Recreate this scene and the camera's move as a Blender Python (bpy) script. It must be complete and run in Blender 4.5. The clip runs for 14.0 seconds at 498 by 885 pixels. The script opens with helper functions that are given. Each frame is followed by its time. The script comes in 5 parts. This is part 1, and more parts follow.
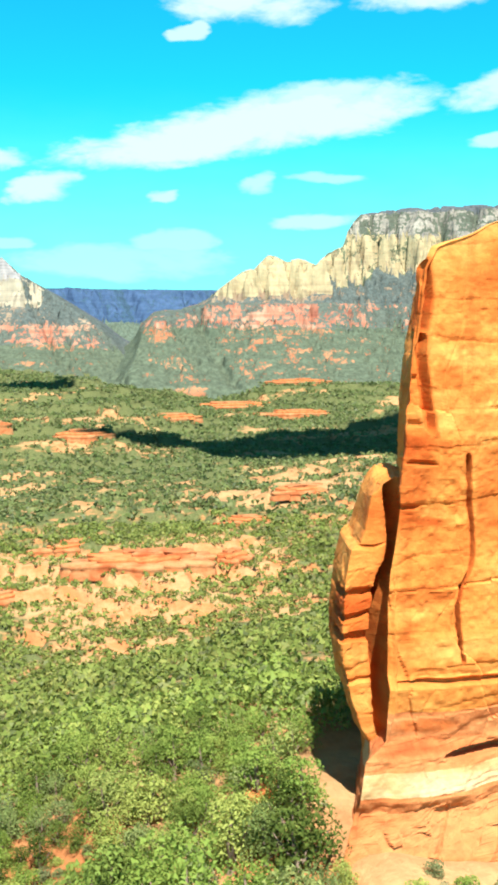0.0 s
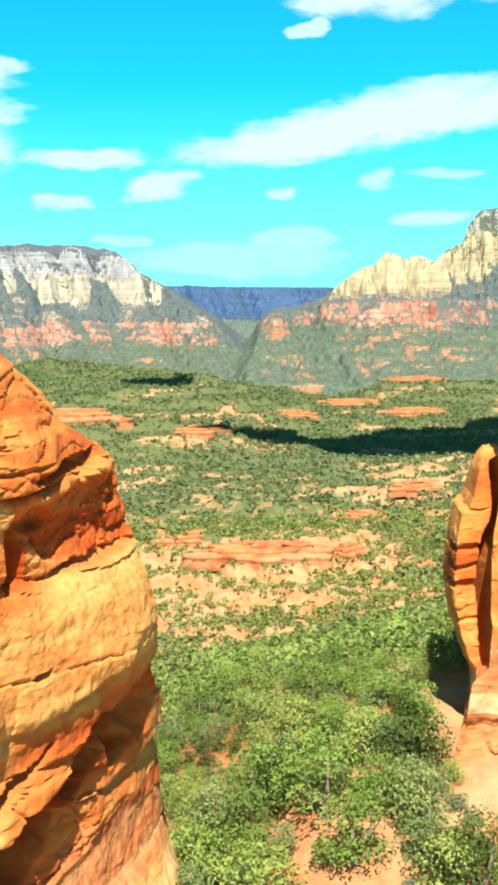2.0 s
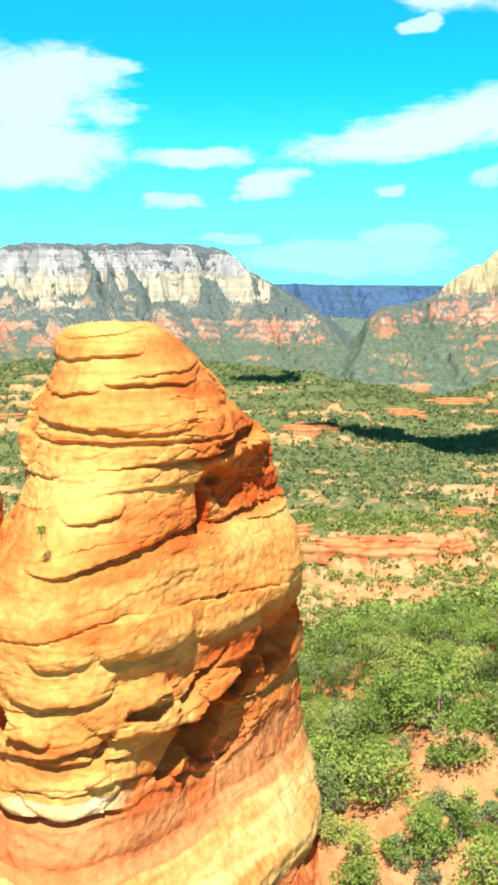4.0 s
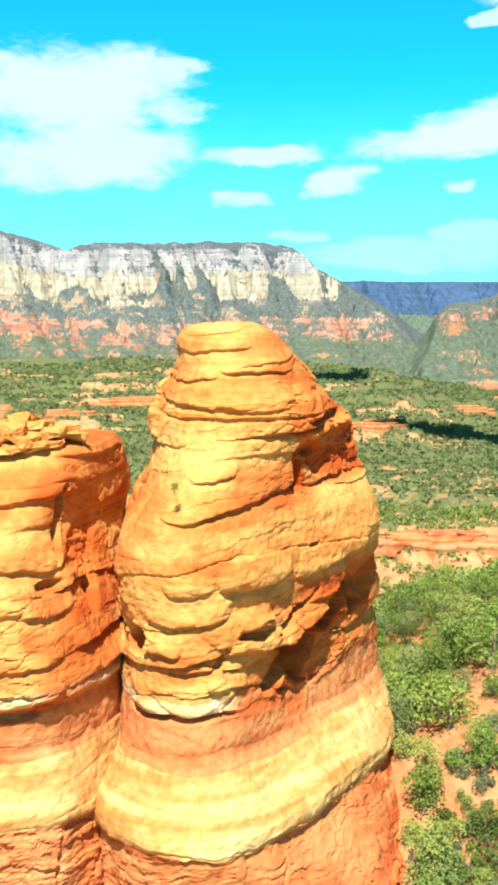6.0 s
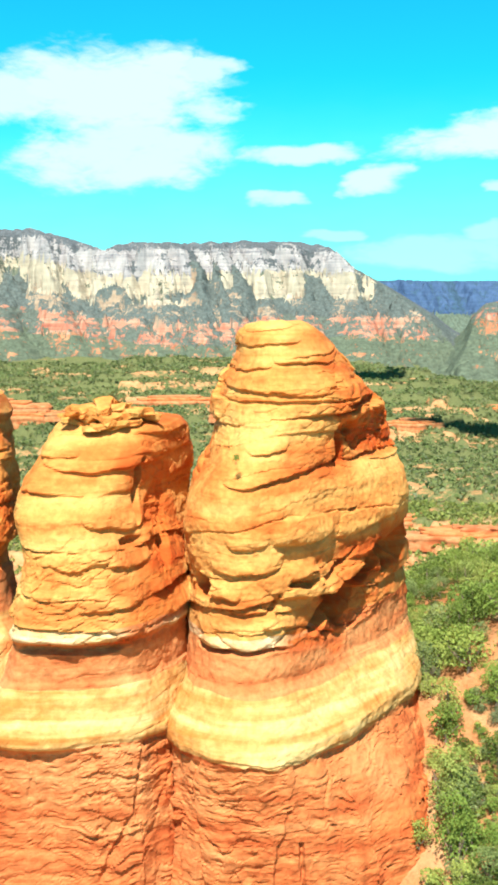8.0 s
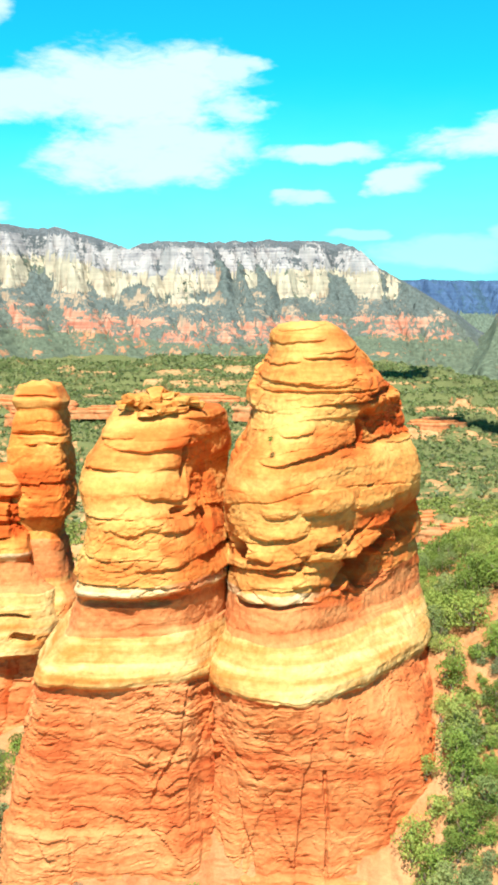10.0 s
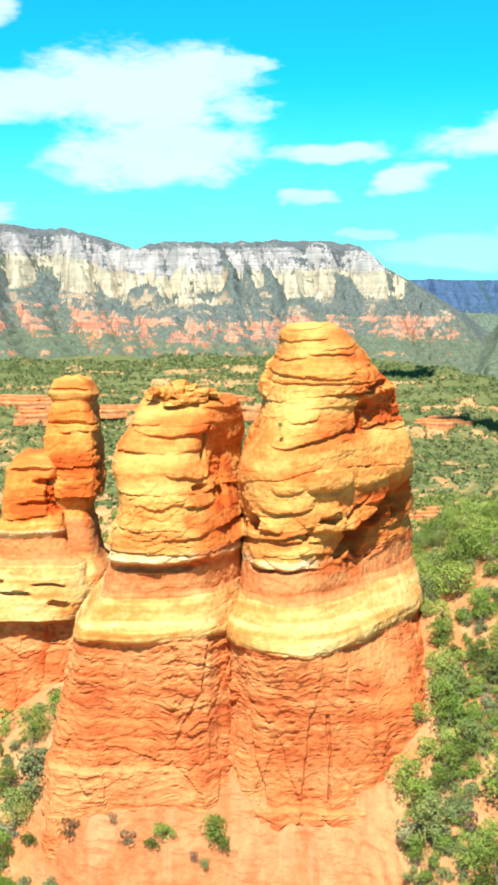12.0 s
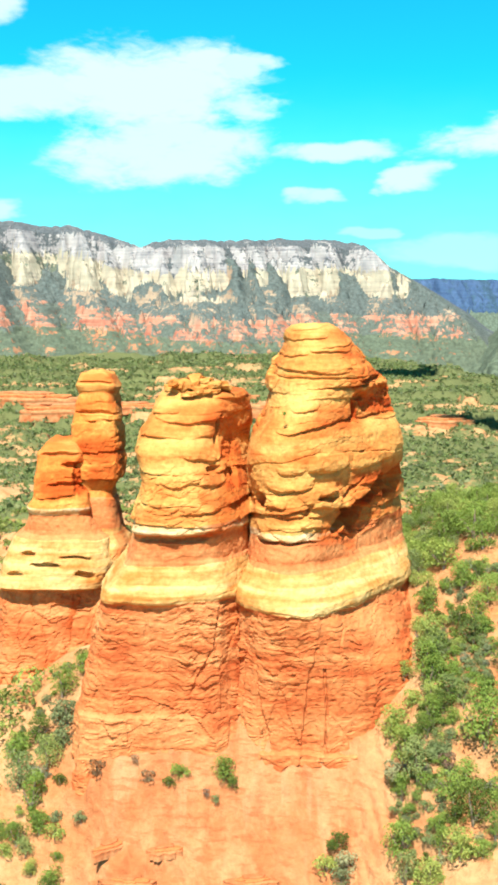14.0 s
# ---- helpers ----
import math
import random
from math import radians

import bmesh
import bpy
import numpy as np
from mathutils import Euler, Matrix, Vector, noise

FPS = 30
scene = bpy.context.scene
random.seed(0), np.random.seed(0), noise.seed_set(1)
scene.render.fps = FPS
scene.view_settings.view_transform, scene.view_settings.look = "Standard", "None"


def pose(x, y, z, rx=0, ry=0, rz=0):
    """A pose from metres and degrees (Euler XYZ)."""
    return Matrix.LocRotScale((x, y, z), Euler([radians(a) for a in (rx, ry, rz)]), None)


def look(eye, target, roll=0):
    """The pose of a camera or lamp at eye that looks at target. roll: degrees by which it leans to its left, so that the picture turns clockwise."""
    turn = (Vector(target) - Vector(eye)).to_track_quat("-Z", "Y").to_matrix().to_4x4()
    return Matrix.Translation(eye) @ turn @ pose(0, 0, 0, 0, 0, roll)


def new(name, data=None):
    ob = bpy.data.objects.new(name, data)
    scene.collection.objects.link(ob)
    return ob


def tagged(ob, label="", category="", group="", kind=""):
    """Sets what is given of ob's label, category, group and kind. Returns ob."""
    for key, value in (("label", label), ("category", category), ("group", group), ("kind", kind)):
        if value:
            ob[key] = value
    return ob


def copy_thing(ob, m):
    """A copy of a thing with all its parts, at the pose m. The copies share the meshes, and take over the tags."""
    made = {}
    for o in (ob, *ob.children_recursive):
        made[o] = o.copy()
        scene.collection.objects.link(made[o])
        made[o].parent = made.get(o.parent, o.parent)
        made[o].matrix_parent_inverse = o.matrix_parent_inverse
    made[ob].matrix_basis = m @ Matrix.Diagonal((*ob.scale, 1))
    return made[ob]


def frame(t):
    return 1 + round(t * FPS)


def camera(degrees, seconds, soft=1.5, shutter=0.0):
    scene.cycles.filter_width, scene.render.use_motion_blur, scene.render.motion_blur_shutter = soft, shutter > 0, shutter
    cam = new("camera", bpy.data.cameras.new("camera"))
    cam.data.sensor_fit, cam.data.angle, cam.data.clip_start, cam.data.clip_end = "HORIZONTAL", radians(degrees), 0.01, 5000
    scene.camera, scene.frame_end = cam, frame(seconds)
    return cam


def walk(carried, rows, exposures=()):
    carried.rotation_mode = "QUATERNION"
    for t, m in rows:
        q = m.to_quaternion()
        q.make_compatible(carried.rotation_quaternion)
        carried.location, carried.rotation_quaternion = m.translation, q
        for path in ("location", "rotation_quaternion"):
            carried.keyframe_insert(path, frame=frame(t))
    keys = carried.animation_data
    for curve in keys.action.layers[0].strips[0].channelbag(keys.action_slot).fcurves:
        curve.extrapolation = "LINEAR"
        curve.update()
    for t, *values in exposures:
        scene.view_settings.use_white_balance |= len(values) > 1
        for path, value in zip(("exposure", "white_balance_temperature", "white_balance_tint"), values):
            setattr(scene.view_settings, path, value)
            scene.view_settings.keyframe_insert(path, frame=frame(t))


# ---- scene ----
cam = camera(25.0, 14.0, soft=3.4)
PATH = [
    (0, (12.17, -27.433, 36.025), (12.795, -25.544, 35.818), -0.2),
    (0.5, (11.234, -29.674, 36.149), (11.824, -27.774, 35.94), -0.2),
    (1, (10.393, -31.745, 36.217), (10.934, -29.831, 36.008), -0.2),
    (1.5, (9.449, -34.057, 36.343), (9.934, -32.129, 36.132), -0.2),
    (2, (8.682, -36.038, 36.324), (9.109, -34.095, 36.113), -0.2),
    (2.5, (7.74, -38.398, 36.421), (8.113, -36.445, 36.208), 0.0),
    (3, (6.991, -40.66, 36.462), (7.319, -38.699, 36.248), 0.1),
    (3.5, (6.268, -42.937, 36.477), (6.551, -40.968, 36.263), 0.1),
    (6, (3.48, -55.012, 36.605), (3.602, -53.027, 36.387), -0.3),
    (6.5, (3.118, -57.322, 36.628), (3.219, -55.336, 36.409), -0.3),
    (7, (2.782, -59.637, 36.59), (2.868, -57.651, 36.372), -0.4),
    (7.5, (2.471, -61.98, 36.581), (2.543, -59.993, 36.362), -0.3),
    (8, (2.193, -64.412, 36.585), (2.252, -62.425, 36.366), -0.3),
    (8.5, (1.916, -66.712, 36.572), (1.964, -64.724, 36.353), -0.3),
    (9, (1.696, -69.099, 36.618), (1.732, -67.112, 36.398), -0.2),
    (11.5, (0.979, -80.974, 36.778), (0.986, -78.986, 36.557), -0.2),
    (12, (0.884, -83.51, 36.811), (0.89, -81.522, 36.59), -0.2),
    (12.5, (0.805, -86.118, 36.87), (0.81, -84.13, 36.648), -0.1),
    (13, (0.731, -88.668, 36.917), (0.735, -86.681, 36.695), -0.1),
    (13.5, (0.595, -91.231, 36.992), (0.597, -89.244, 36.768), 0.0),
    (14, (0.509, -93.832, 37.044), (0.509, -91.845, 36.82), 0.1),
]
walk(cam, [(t, look(eye, target, roll)) for t, eye, target, roll in PATH])

# ---- world and sun ----
TO_SUN = Vector((-0.095, -0.536, 0.839)).normalized()
sun = new("sun", bpy.data.lights.new("sun", "SUN"))
sun.data.energy, sun.data.angle, sun.data.color = 4.8, 0.009, (1.0, 0.96, 0.90)
sun.matrix_world = look(TO_SUN * 300, (0, 0, 0))
scene.view_settings.exposure = 1.265


class Nodes:
    """Short hands for building a node tree."""

    def __init__(self, tree):
        self.tree = tree

    def add(self, kind, **values):
        n = self.tree.nodes.new("ShaderNode" + kind)
        for key, value in values.items():
            setattr(n, key, value)
        return n

    def put(self, socket, value):
        if isinstance(value, bpy.types.NodeSocket):
            self.tree.links.new(value, socket)
        elif isinstance(value, tuple) and len(value) == 3 and socket.type == "RGBA":
            socket.default_value = (*value, 1)
        else:
            socket.default_value = value

    def math(self, op, a, b=0.0, c=0.0, clamp=False):
        n = self.add("Math", operation=op, use_clamp=clamp)
        for k, v in enumerate((a, b, c)):
            self.put(n.inputs[k], v)
        return n.outputs[0]

    def mix(self, f, a, b, blend="MIX"):
        n = self.add("MixRGB", blend_type=blend)
        for k, v in enumerate((f, a, b)):
            self.put(n.inputs[k], v)
        return n.outputs[0]

    def coords(self, scale=(1, 1, 1), which="Object"):
        n = self.add("Mapping")
        self.put(n.inputs[0], self.add("TexCoord").outputs[which])
        n.inputs["Scale"].default_value = scale
        return n.outputs[0]

    def noise(self, vec, scale, detail=4.0, rough=0.6, warp=0.0):
        n = self.add("TexNoise")
        for k, v in (("Vector", vec), ("Scale", scale), ("Detail", detail), ("Roughness", rough), ("Distortion", warp)):
            self.put(n.inputs[k], v)
        return n.outputs[0]

    def noise_colour(self, vec):
        n = self.add("TexNoise")
        self.put(n.inputs["Vector"], vec)
        return n.outputs["Color"]

    def step(self, x, lo, hi, a=0.0, b=1.0):
        n = self.add("MapRange", interpolation_type="SMOOTHSTEP")
        for k, v in enumerate((x, lo, hi, a, b)):
            self.put(n.inputs[k], v)
        return n.outputs[0]

    def attribute_value(self, name):
        return self.add("Attribute", attribute_name=name).outputs["Fac"]

    def bump(self, height, strength, distance):
        n = self.add("Bump")
        self.put(n.inputs["Height"], height)
        n.inputs["Strength"].default_value, n.inputs["Distance"].default_value = strength, distance
        return n.outputs[0]


def make_world():
    w = bpy.data.worlds.new("world")
    scene.world = w
    w.use_nodes = True
    k = Nodes(w.node_tree)
    back = w.node_tree.nodes["Background"]
    sky = k.add("TexSky", sky_type="NISHITA", sun_disc=False, altitude=1400.0, ozone_density=2.0, air_density=1.0, dust_density=0.6)
    sky.sun_elevation = math.asin(TO_SUN.z)
    sky.sun_rotation = math.atan2(TO_SUN.x, TO_SUN.y)
    direction = k.add("TexCoord").outputs["Generated"]
    sep = k.add("SeparateXYZ")
    k.put(sep.inputs[0], direction)
    x, y, z = sep.outputs
    clear = k.mix(1.0, sky.outputs[0], k.mix(k.step(z, 0.26, 0.80), SKY_TINT, SKY_HIGH), "MULTIPLY")
    az = k.math("MULTIPLY", k.math("ARCTAN2", x, y), 57.2958)
    el = k.math("MULTIPLY", k.math("ARCSINE", z), 57.2958)
    comb = k.add("CombineXYZ")
    k.put(comb.inputs[0], k.math("MULTIPLY", az, 0.40))
    k.put(comb.inputs[1], el)
    puff = k.noise(comb.outputs[0], 0.55, 7.0, 0.62, 0.4)
    wisp = k.noise(comb.outputs[0], 2.1, 6.0, 0.6, 0.6)
    edge = k.math("MULTIPLY_ADD", k.math("ADD", k.math("MULTIPLY", puff, 0.70), k.math("MULTIPLY", wisp, 0.30)), 3.6, -1.8)
    drift = k.add("TexNoise")
    k.put(drift.inputs["Vector"], comb.outputs[0])
    drift.inputs["Scale"].default_value, drift.inputs["Detail"].default_value = 0.9, 3.0
    split = k.add("SeparateColor")
    k.put(split.inputs[0], drift.outputs["Color"])
    az = k.math("ADD", az, k.math("MULTIPLY_ADD", split.outputs[0], 3.2, -1.6))
    el = k.math("ADD", el, k.math("MULTIPLY_ADD", split.outputs[1], 1.0, -0.5))
    total = 0.0
    # azimuth and height of the middle, half width, half height, tilt, thickness
    for a, e, wa, we, tilt, thick in CLOUDS:
        da = k.math("SUBTRACT", az, a)
        de = k.math("SUBTRACT", k.math("SUBTRACT", el, e), k.math("MULTIPLY", da, tilt))
        q = k.math("ADD", k.math("POWER", k.math("ABSOLUTE", k.math("DIVIDE", da, wa)), 2.4),
                   k.math("POWER", k.math("ABSOLUTE", k.math("DIVIDE", de, we)), 2.4))
        body = k.math("SUBTRACT", 1.0, q)
        m = k.step(k.math("ADD", k.math("MULTIPLY", body, 1.15), edge), -0.25, 0.95, 0.0, 0.93 * thick)
        total = k.math("MAXIMUM", total, m)
    low = k.math('MULTIPLY', k.step(el, 12.0, 1.0), 0.55)
    white = k.mix(total, k.mix(low, clear, SKY_LOW), CLOUD_WHITE)
    k.put(back.inputs[0], white)
    back.inputs[1].default_value = 0.075


SKY_TINT = (0.05, 1.22, 1.28)
SKY_HIGH = (0.42, 0.50, 0.46)
CLOUD_WHITE = (5.2, 6.4, 6.4)
SKY_LOW = (3.0, 6.2, 6.2)
CLOUDS = [
    (-4.9, 11.1, 5.8, 2.4, 0.0, 0.93), (-10.6, 10.6, 4.2, 1.2, 0.02, 0.9), (-4.4, 8.1, 5.8, 1.8, 0.05, 0.88), (-0.4, 12.1, 1.9, 0.6, 0.05, 0.85), (-0.2, 10.2, 1.9, 0.9, 0.0, 0.85),
    (-12.4, 15.0, 2.2, 1.5, 0.25, 0.9), (4.4, 8.1, 3.5, 0.55, 0.03, 0.85), (8.2, 6.9, 1.8, 0.75, 0.12, 0.85),
    (3.2, 5.9, 1.5, 0.38, 0.03, 0.7), (18.5, 9.7, 9.6, 1.35, 0.16, 0.95), (22.5, 10.9, 5.2, 1.0, 0.02, 0.8),
    (18.2, 15.6, 4.2, 1.2, -0.02, 0.95), (27.5, 16.2, 4.2, 1.2, 0.05, 0.95), (30.2, 11.2, 2.6, 0.9, 0.2, 0.85),
    (30.8, 9.0, 1.6, 0.4, 0.1, 0.7), (18.9, 7.0, 1.3, 0.6, 0.15, 0.6), (14.4, 6.4, 0.9, 0.35, 0.0, 0.7),
    (21.6, 5.3, 2.4, 0.45, 0.06, 0.6), (22.4, 7.3, 1.6, 0.3, 0.0, 0.5), (14.6, 4.2, 2.2, 0.6, 0.08, 0.4),
    (11.5, 3.2, 6.0, 0.9, 0.0, 0.35), (-12.5, 5.2, 1.4, 0.5, 0.0, 0.7), (6.0, 4.2, 1.4, 0.3, 0.0, 0.4), (15.6, 14.2, 0.9, 0.4, 0.25, 0.8)]
make_world()

# ---- numbers that everything shares ----


def hashed(i, j, k, seed):
    h = (i.astype(np.int64) * 374761393 + j.astype(np.int64) * 668265263 + k.astype(np.int64) * 2147483647 + seed * 144269504) & 0xFFFFFFFF
    h = ((h ^ (h >> 13)) * 1274126177) & 0xFFFFFFFF
    h = ((h ^ (h >> 16)) * 2246822519) & 0xFFFFFFFF
    return (h & 0xFFFFFF) / float(0x7FFFFF) - 1.0


def vnoise(p, seed=0):
    """Smooth lattice noise between -1 and 1 for rows of points."""
    f = np.floor(p)
    u = p - f
    u = u * u * u * (u * (u * 6 - 15) + 10)
    i, j, k = f.T
    out = 0
    for a in (0, 1):
        wa = u[:, 0] if a else 1 - u[:, 0]
        for b in (0, 1):
            wb = u[:, 1] if b else 1 - u[:, 1]
            for c in (0, 1):
                wc = u[:, 2] if c else 1 - u[:, 2]
                out = out + wa * wb * wc * hashed(i + a, j + b, k + c, seed)
    return out


def fbm(p, octaves=4, seed=0, gain=0.5):
    out, amp = 0, 1.0
    for o in range(octaves):
        out = out + amp * vnoise(p * 2.03**o, seed + o)
        amp *= gain
    return out


def sstep(x, lo, hi):
    t = np.clip((x - lo) / (hi - lo), 0, 1)
    return t * t * (3 - 2 * t)


def grid_faces(nu, nv, wrap):
    """Quads of a grid of nv rows by nu columns."""
    j, i = np.meshgrid(np.arange(nv - 1), np.arange(nu if wrap else nu - 1), indexing="ij")
    a, b = j * nu + i, j * nu + (i + 1) % nu
    return np.stack([a, b, b + nu, a + nu], -1).reshape(-1, 4)


def quick_mesh(name, verts, faces, material, smooth=True, iron_shade=None):
    """A mesh from arrays; all faces have the same number of corners."""
    me = bpy.data.meshes.new(name)
    n = faces.shape[1]
    me.vertices.add(len(verts))
    me.vertices.foreach_set("co", np.ascontiguousarray(verts, np.float32).ravel())
    me.loops.add(faces.size)
    me.loops.foreach_set("vertex_index", faces.astype(np.int32).ravel())
    me.polygons.add(len(faces))
    me.polygons.foreach_set("loop_start", np.arange(0, faces.size, n, dtype=np.int32))
    me.polygons.foreach_set("use_smooth", np.full(len(faces), smooth))
    me.update(calc_edges=True)
    me.materials.append(material)
    if iron_shade is not None:
        me.attributes.new("iron_shade", "FLOAT", "POINT").data.foreach_set("value", iron_shade.astype(np.float32))
    return me


def part(name, me, parent, label=""):
    ob = new(name, me)
    ob.parent = parent
    return tagged(ob, label)


def thing(name, at, label, category, group="", kind=""):
    ob = new(name)
    ob.location = at
    return tagged(ob, label, category, group, kind)


# ---- materials ----
COLOUR_SCALE = 0.80


def material(name, rough=0.9):
    m = bpy.data.materials.new(name)
    m.use_nodes = True
    bsdf = m.node_tree.nodes["Principled BSDF"]
    bsdf.inputs["Roughness"].default_value = rough
    bsdf.inputs["Specular IOR Level"].default_value = 0.15
    return m, Nodes(m.node_tree), bsdf


def scaled_colour(k, col):
    """Scales a base colour evenly; a lower scale deepens sky-lit shade against the sun."""
    return k.mix(1.0, col, (COLOUR_SCALE, COLOUR_SCALE, COLOUR_SCALE), "MULTIPLY")


def sandstone(name, light, mid, deep, bed=1.0, streak=0.35, rugged=0.5):
    """Bedded sandstone: thin beds, large patches, dark varnished streaks running down, pitted grain."""
    m, k, bsdf = material(name, 0.92)
    beds = k.noise(k.coords((0.10, 0.10, 0.9 * bed)), 1.0, 4.0, 0.55, 0.4)
    patch = k.noise(k.coords((0.22, 0.22, 0.30)), 1.0, 4.0, 0.6)
    grain = k.noise(k.coords(), 2.6, 6.0, 0.68)
    runs = k.noise(k.coords((0.9, 0.9, 0.06)), 1.0, 4.0, 0.6, 0.3)
    both = k.math("ADD", k.math("MULTIPLY", beds, 0.46), k.math("ADD", k.math("MULTIPLY", patch, 0.46), k.math("MULTIPLY", grain, 0.08)))
    col = k.mix(k.step(both, 0.37, 0.50), deep, mid)
    col = k.mix(k.step(both, 0.46, 0.60), col, light)
    col = k.mix(k.math("MULTIPLY", k.step(runs, 0.56, 0.72), streak), col, deep)
    # red of broken and stained rock, and of shade put into the colour
    redness = k.math("MULTIPLY", k.attribute_value("iron_shade"), k.step(grain, 0.25, 0.6, 0.55, 1.0), clamp=True)
    col = k.mix(redness, col, k.mix(k.step(beds, 0.4, 0.6), (0.46, 0.065, 0.008), (0.58, 0.12, 0.016)))
    col = k.mix(0.35, col, k.mix(k.step(grain, 0.3, 0.7), (0.62, 0.55, 0.50), (1.25, 1.22, 1.2)), "MULTIPLY")
    k.put(bsdf.inputs["Base Color"], scaled_colour(k, col))
    rel = k.math("ADD", k.math("MULTIPLY", grain, 0.5), k.math("MULTIPLY", k.noise(k.coords((0.9, 0.9, 2.0)), 1.0, 5.0, 0.7), 0.7))
    k.put(bsdf.inputs["Normal"], k.bump(rel, rugged, 0.17))
    return m


YELLOW_ROCK = sandstone("orange_sandstone", (0.70, 0.41, 0.12), (0.67, 0.315, 0.078), (0.58, 0.17, 0.034), 1.3)
CAP_ROCK = sandstone("cap_sandstone", (0.69, 0.39, 0.11), (0.655, 0.28, 0.064), (0.57, 0.15, 0.03), 1.6)
CREAM_ROCK = sandstone("cream_sandstone", (0.67, 0.49, 0.20), (0.62, 0.36, 0.115), (0.54, 0.21, 0.045), 2.2, 0.3, 0.25)
WHITE_ROCK = sandstone("white_sandstone", (0.70, 0.55, 0.32), (0.67, 0.45, 0.20), (0.56, 0.27, 0.085), 1.6, 0.2)
RED_ROCK = sandstone("red_sandstone", (0.64, 0.275, 0.10), (0.59, 0.195, 0.062), (0.46, 0.105, 0.03), 1.3)
FIN_ROCK = sandstone("fin_sandstone", (0.79, 0.38, 0.095), (0.73, 0.25, 0.048), (0.55, 0.11, 0.018), 0.5)


def ground_material():
    m, k, bsdf = material("desert_ground", 0.95)
    geo = k.add("NewGeometry")
    up = k.add("SeparateXYZ")
    k.put(up.inputs[0], geo.outputs["Normal"])
    big = k.noise(k.coords((0.012, 0.018, 0.02)), 1.0, 5.0, 0.62)
    mid = k.noise(k.coords((0.10, 0.14, 0.2)), 1.0, 5.0, 0.65)
    fine = k.noise(k.coords(), 1.7, 6.0, 0.7)
    soil = k.mix(k.step(mid, 0.38, 0.62), (0.50, 0.255, 0.105), (0.55, 0.36, 0.165))
    rock = k.mix(k.step(k.noise(k.coords((0.12, 0.12, 0.25)), 1.0, 5.0, 0.65, 0.5), 0.35, 0.65), (0.53, 0.21, 0.075), (0.59, 0.33, 0.15))
    col = k.mix(k.step(up.outputs[2], 0.965, 0.90), soil, rock)
    slick = k.attribute_value("slick")
    run = k.noise(k.coords((0.22, 0.10, 0.14)), 1.0, 6.0, 0.7, 0.8)
    stone = k.mix(k.step(run, 0.36, 0.62), (0.49, 0.165, 0.058), (0.55, 0.26, 0.11))
    streaks = k.noise(k.coords((0.5, 0.06, 0.1)), 1.0, 5.0, 0.6, 0.6)
    stone = k.mix(k.math("MULTIPLY", k.step(streaks, 0.54, 0.70), 0.3), stone, (0.58, 0.37, 0.20))
    stone = k.mix(k.math("MULTIPLY", k.step(k.noise(k.coords((0.5, 0.5, 2.5)), 1.0, 4.0, 0.6), 0.46, 0.36), 0.55), stone, (0.40, 0.12, 0.04))
    col = k.mix(slick, col, stone)
    weeds = k.mix(k.step(fine, 0.35, 0.65), (0.10, 0.125, 0.042), (0.175, 0.19, 0.072))
    cover = k.attribute_value("cover")
    thick = k.step(k.math("ADD", k.math("ADD", k.math("MULTIPLY", mid, 0.8), k.math("MULTIPLY", big, 0.5)), cover), 1.02, 1.16)
    col = k.mix(thick, col, weeds)
    col = k.mix(0.4, col, k.mix(k.step(fine, 0.3, 0.7), (0.6, 0.56, 0.52), (1.2, 1.2, 1.2)), "MULTIPLY")
    k.put(bsdf.inputs["Base Color"], scaled_colour(k, col))
    k.put(bsdf.inputs["Normal"], k.bump(k.math("ADD", fine, k.math("MULTIPLY", mid, 2.0)), 0.8, 0.3))
    return m


GROUND = ground_material()


def leaf_material(name, dark, light, single=False):
    m, k, bsdf = material(name, 0.75)
    if single:
        pick = k.add("ObjectInfo").outputs["Random"]
    else:
        pick = k.math("ADD", k.math("MULTIPLY", k.add("NewGeometry").outputs["Random Per Island"], 0.25), k.math("MULTIPLY", k.attribute_value("tone"), 0.75))
    fine = k.noise(k.coords(), 1.1, 3.0, 0.6)
    f = k.math("ADD", k.math("MULTIPLY", pick, 0.75), k.math("MULTIPLY", fine, 0.40))
    col = k.mix(k.step(f, 0.15, 0.60), dark, (0.62 * light[0], 0.78 * light[1], 0.6 * light[2]))
    col = k.mix(k.step(f, 0.55, 0.95), col, light)
    sage = k.math("FRACT", k.math("MULTIPLY", pick, 7.31))
    grey = (0.55 * dark[0] + 0.45 * light[0], 0.55 * dark[1] + 0.45 * light[1], 0.9 * light[2] + 0.03)
    col = k.mix(k.step(sage, 0.75, 0.97, 0.0, 0.65), col, grey)
    k.put(bsdf.inputs["Base Color"], scaled_colour(k, col))
    thin = k.add("BsdfTranslucent")
    k.put(thin.inputs[0], scaled_colour(k, col))
    add = k.add("MixShader")
    add.inputs[0].default_value = 0.34
    k.put(add.inputs[1], bsdf.outputs[0])
    k.put(add.inputs[2], thin.outputs[0])
    k.put(m.node_tree.nodes["Material Output"].inputs[0], add.outputs[0])
    return m


LEAF = leaf_material("juniper_leaf", (0.10, 0.14, 0.026), (0.43, 0.49, 0.12), True)
LEAF_GREY = leaf_material("sage_leaf", (0.21, 0.24, 0.11), (0.42, 0.42, 0.21), True)
LEAF_DRY = leaf_material("dry_leaf", (0.20, 0.12, 0.06), (0.42, 0.27, 0.15), True)
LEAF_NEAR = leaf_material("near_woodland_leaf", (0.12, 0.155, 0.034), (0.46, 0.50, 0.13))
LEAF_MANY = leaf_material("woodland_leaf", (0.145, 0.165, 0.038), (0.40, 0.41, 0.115))
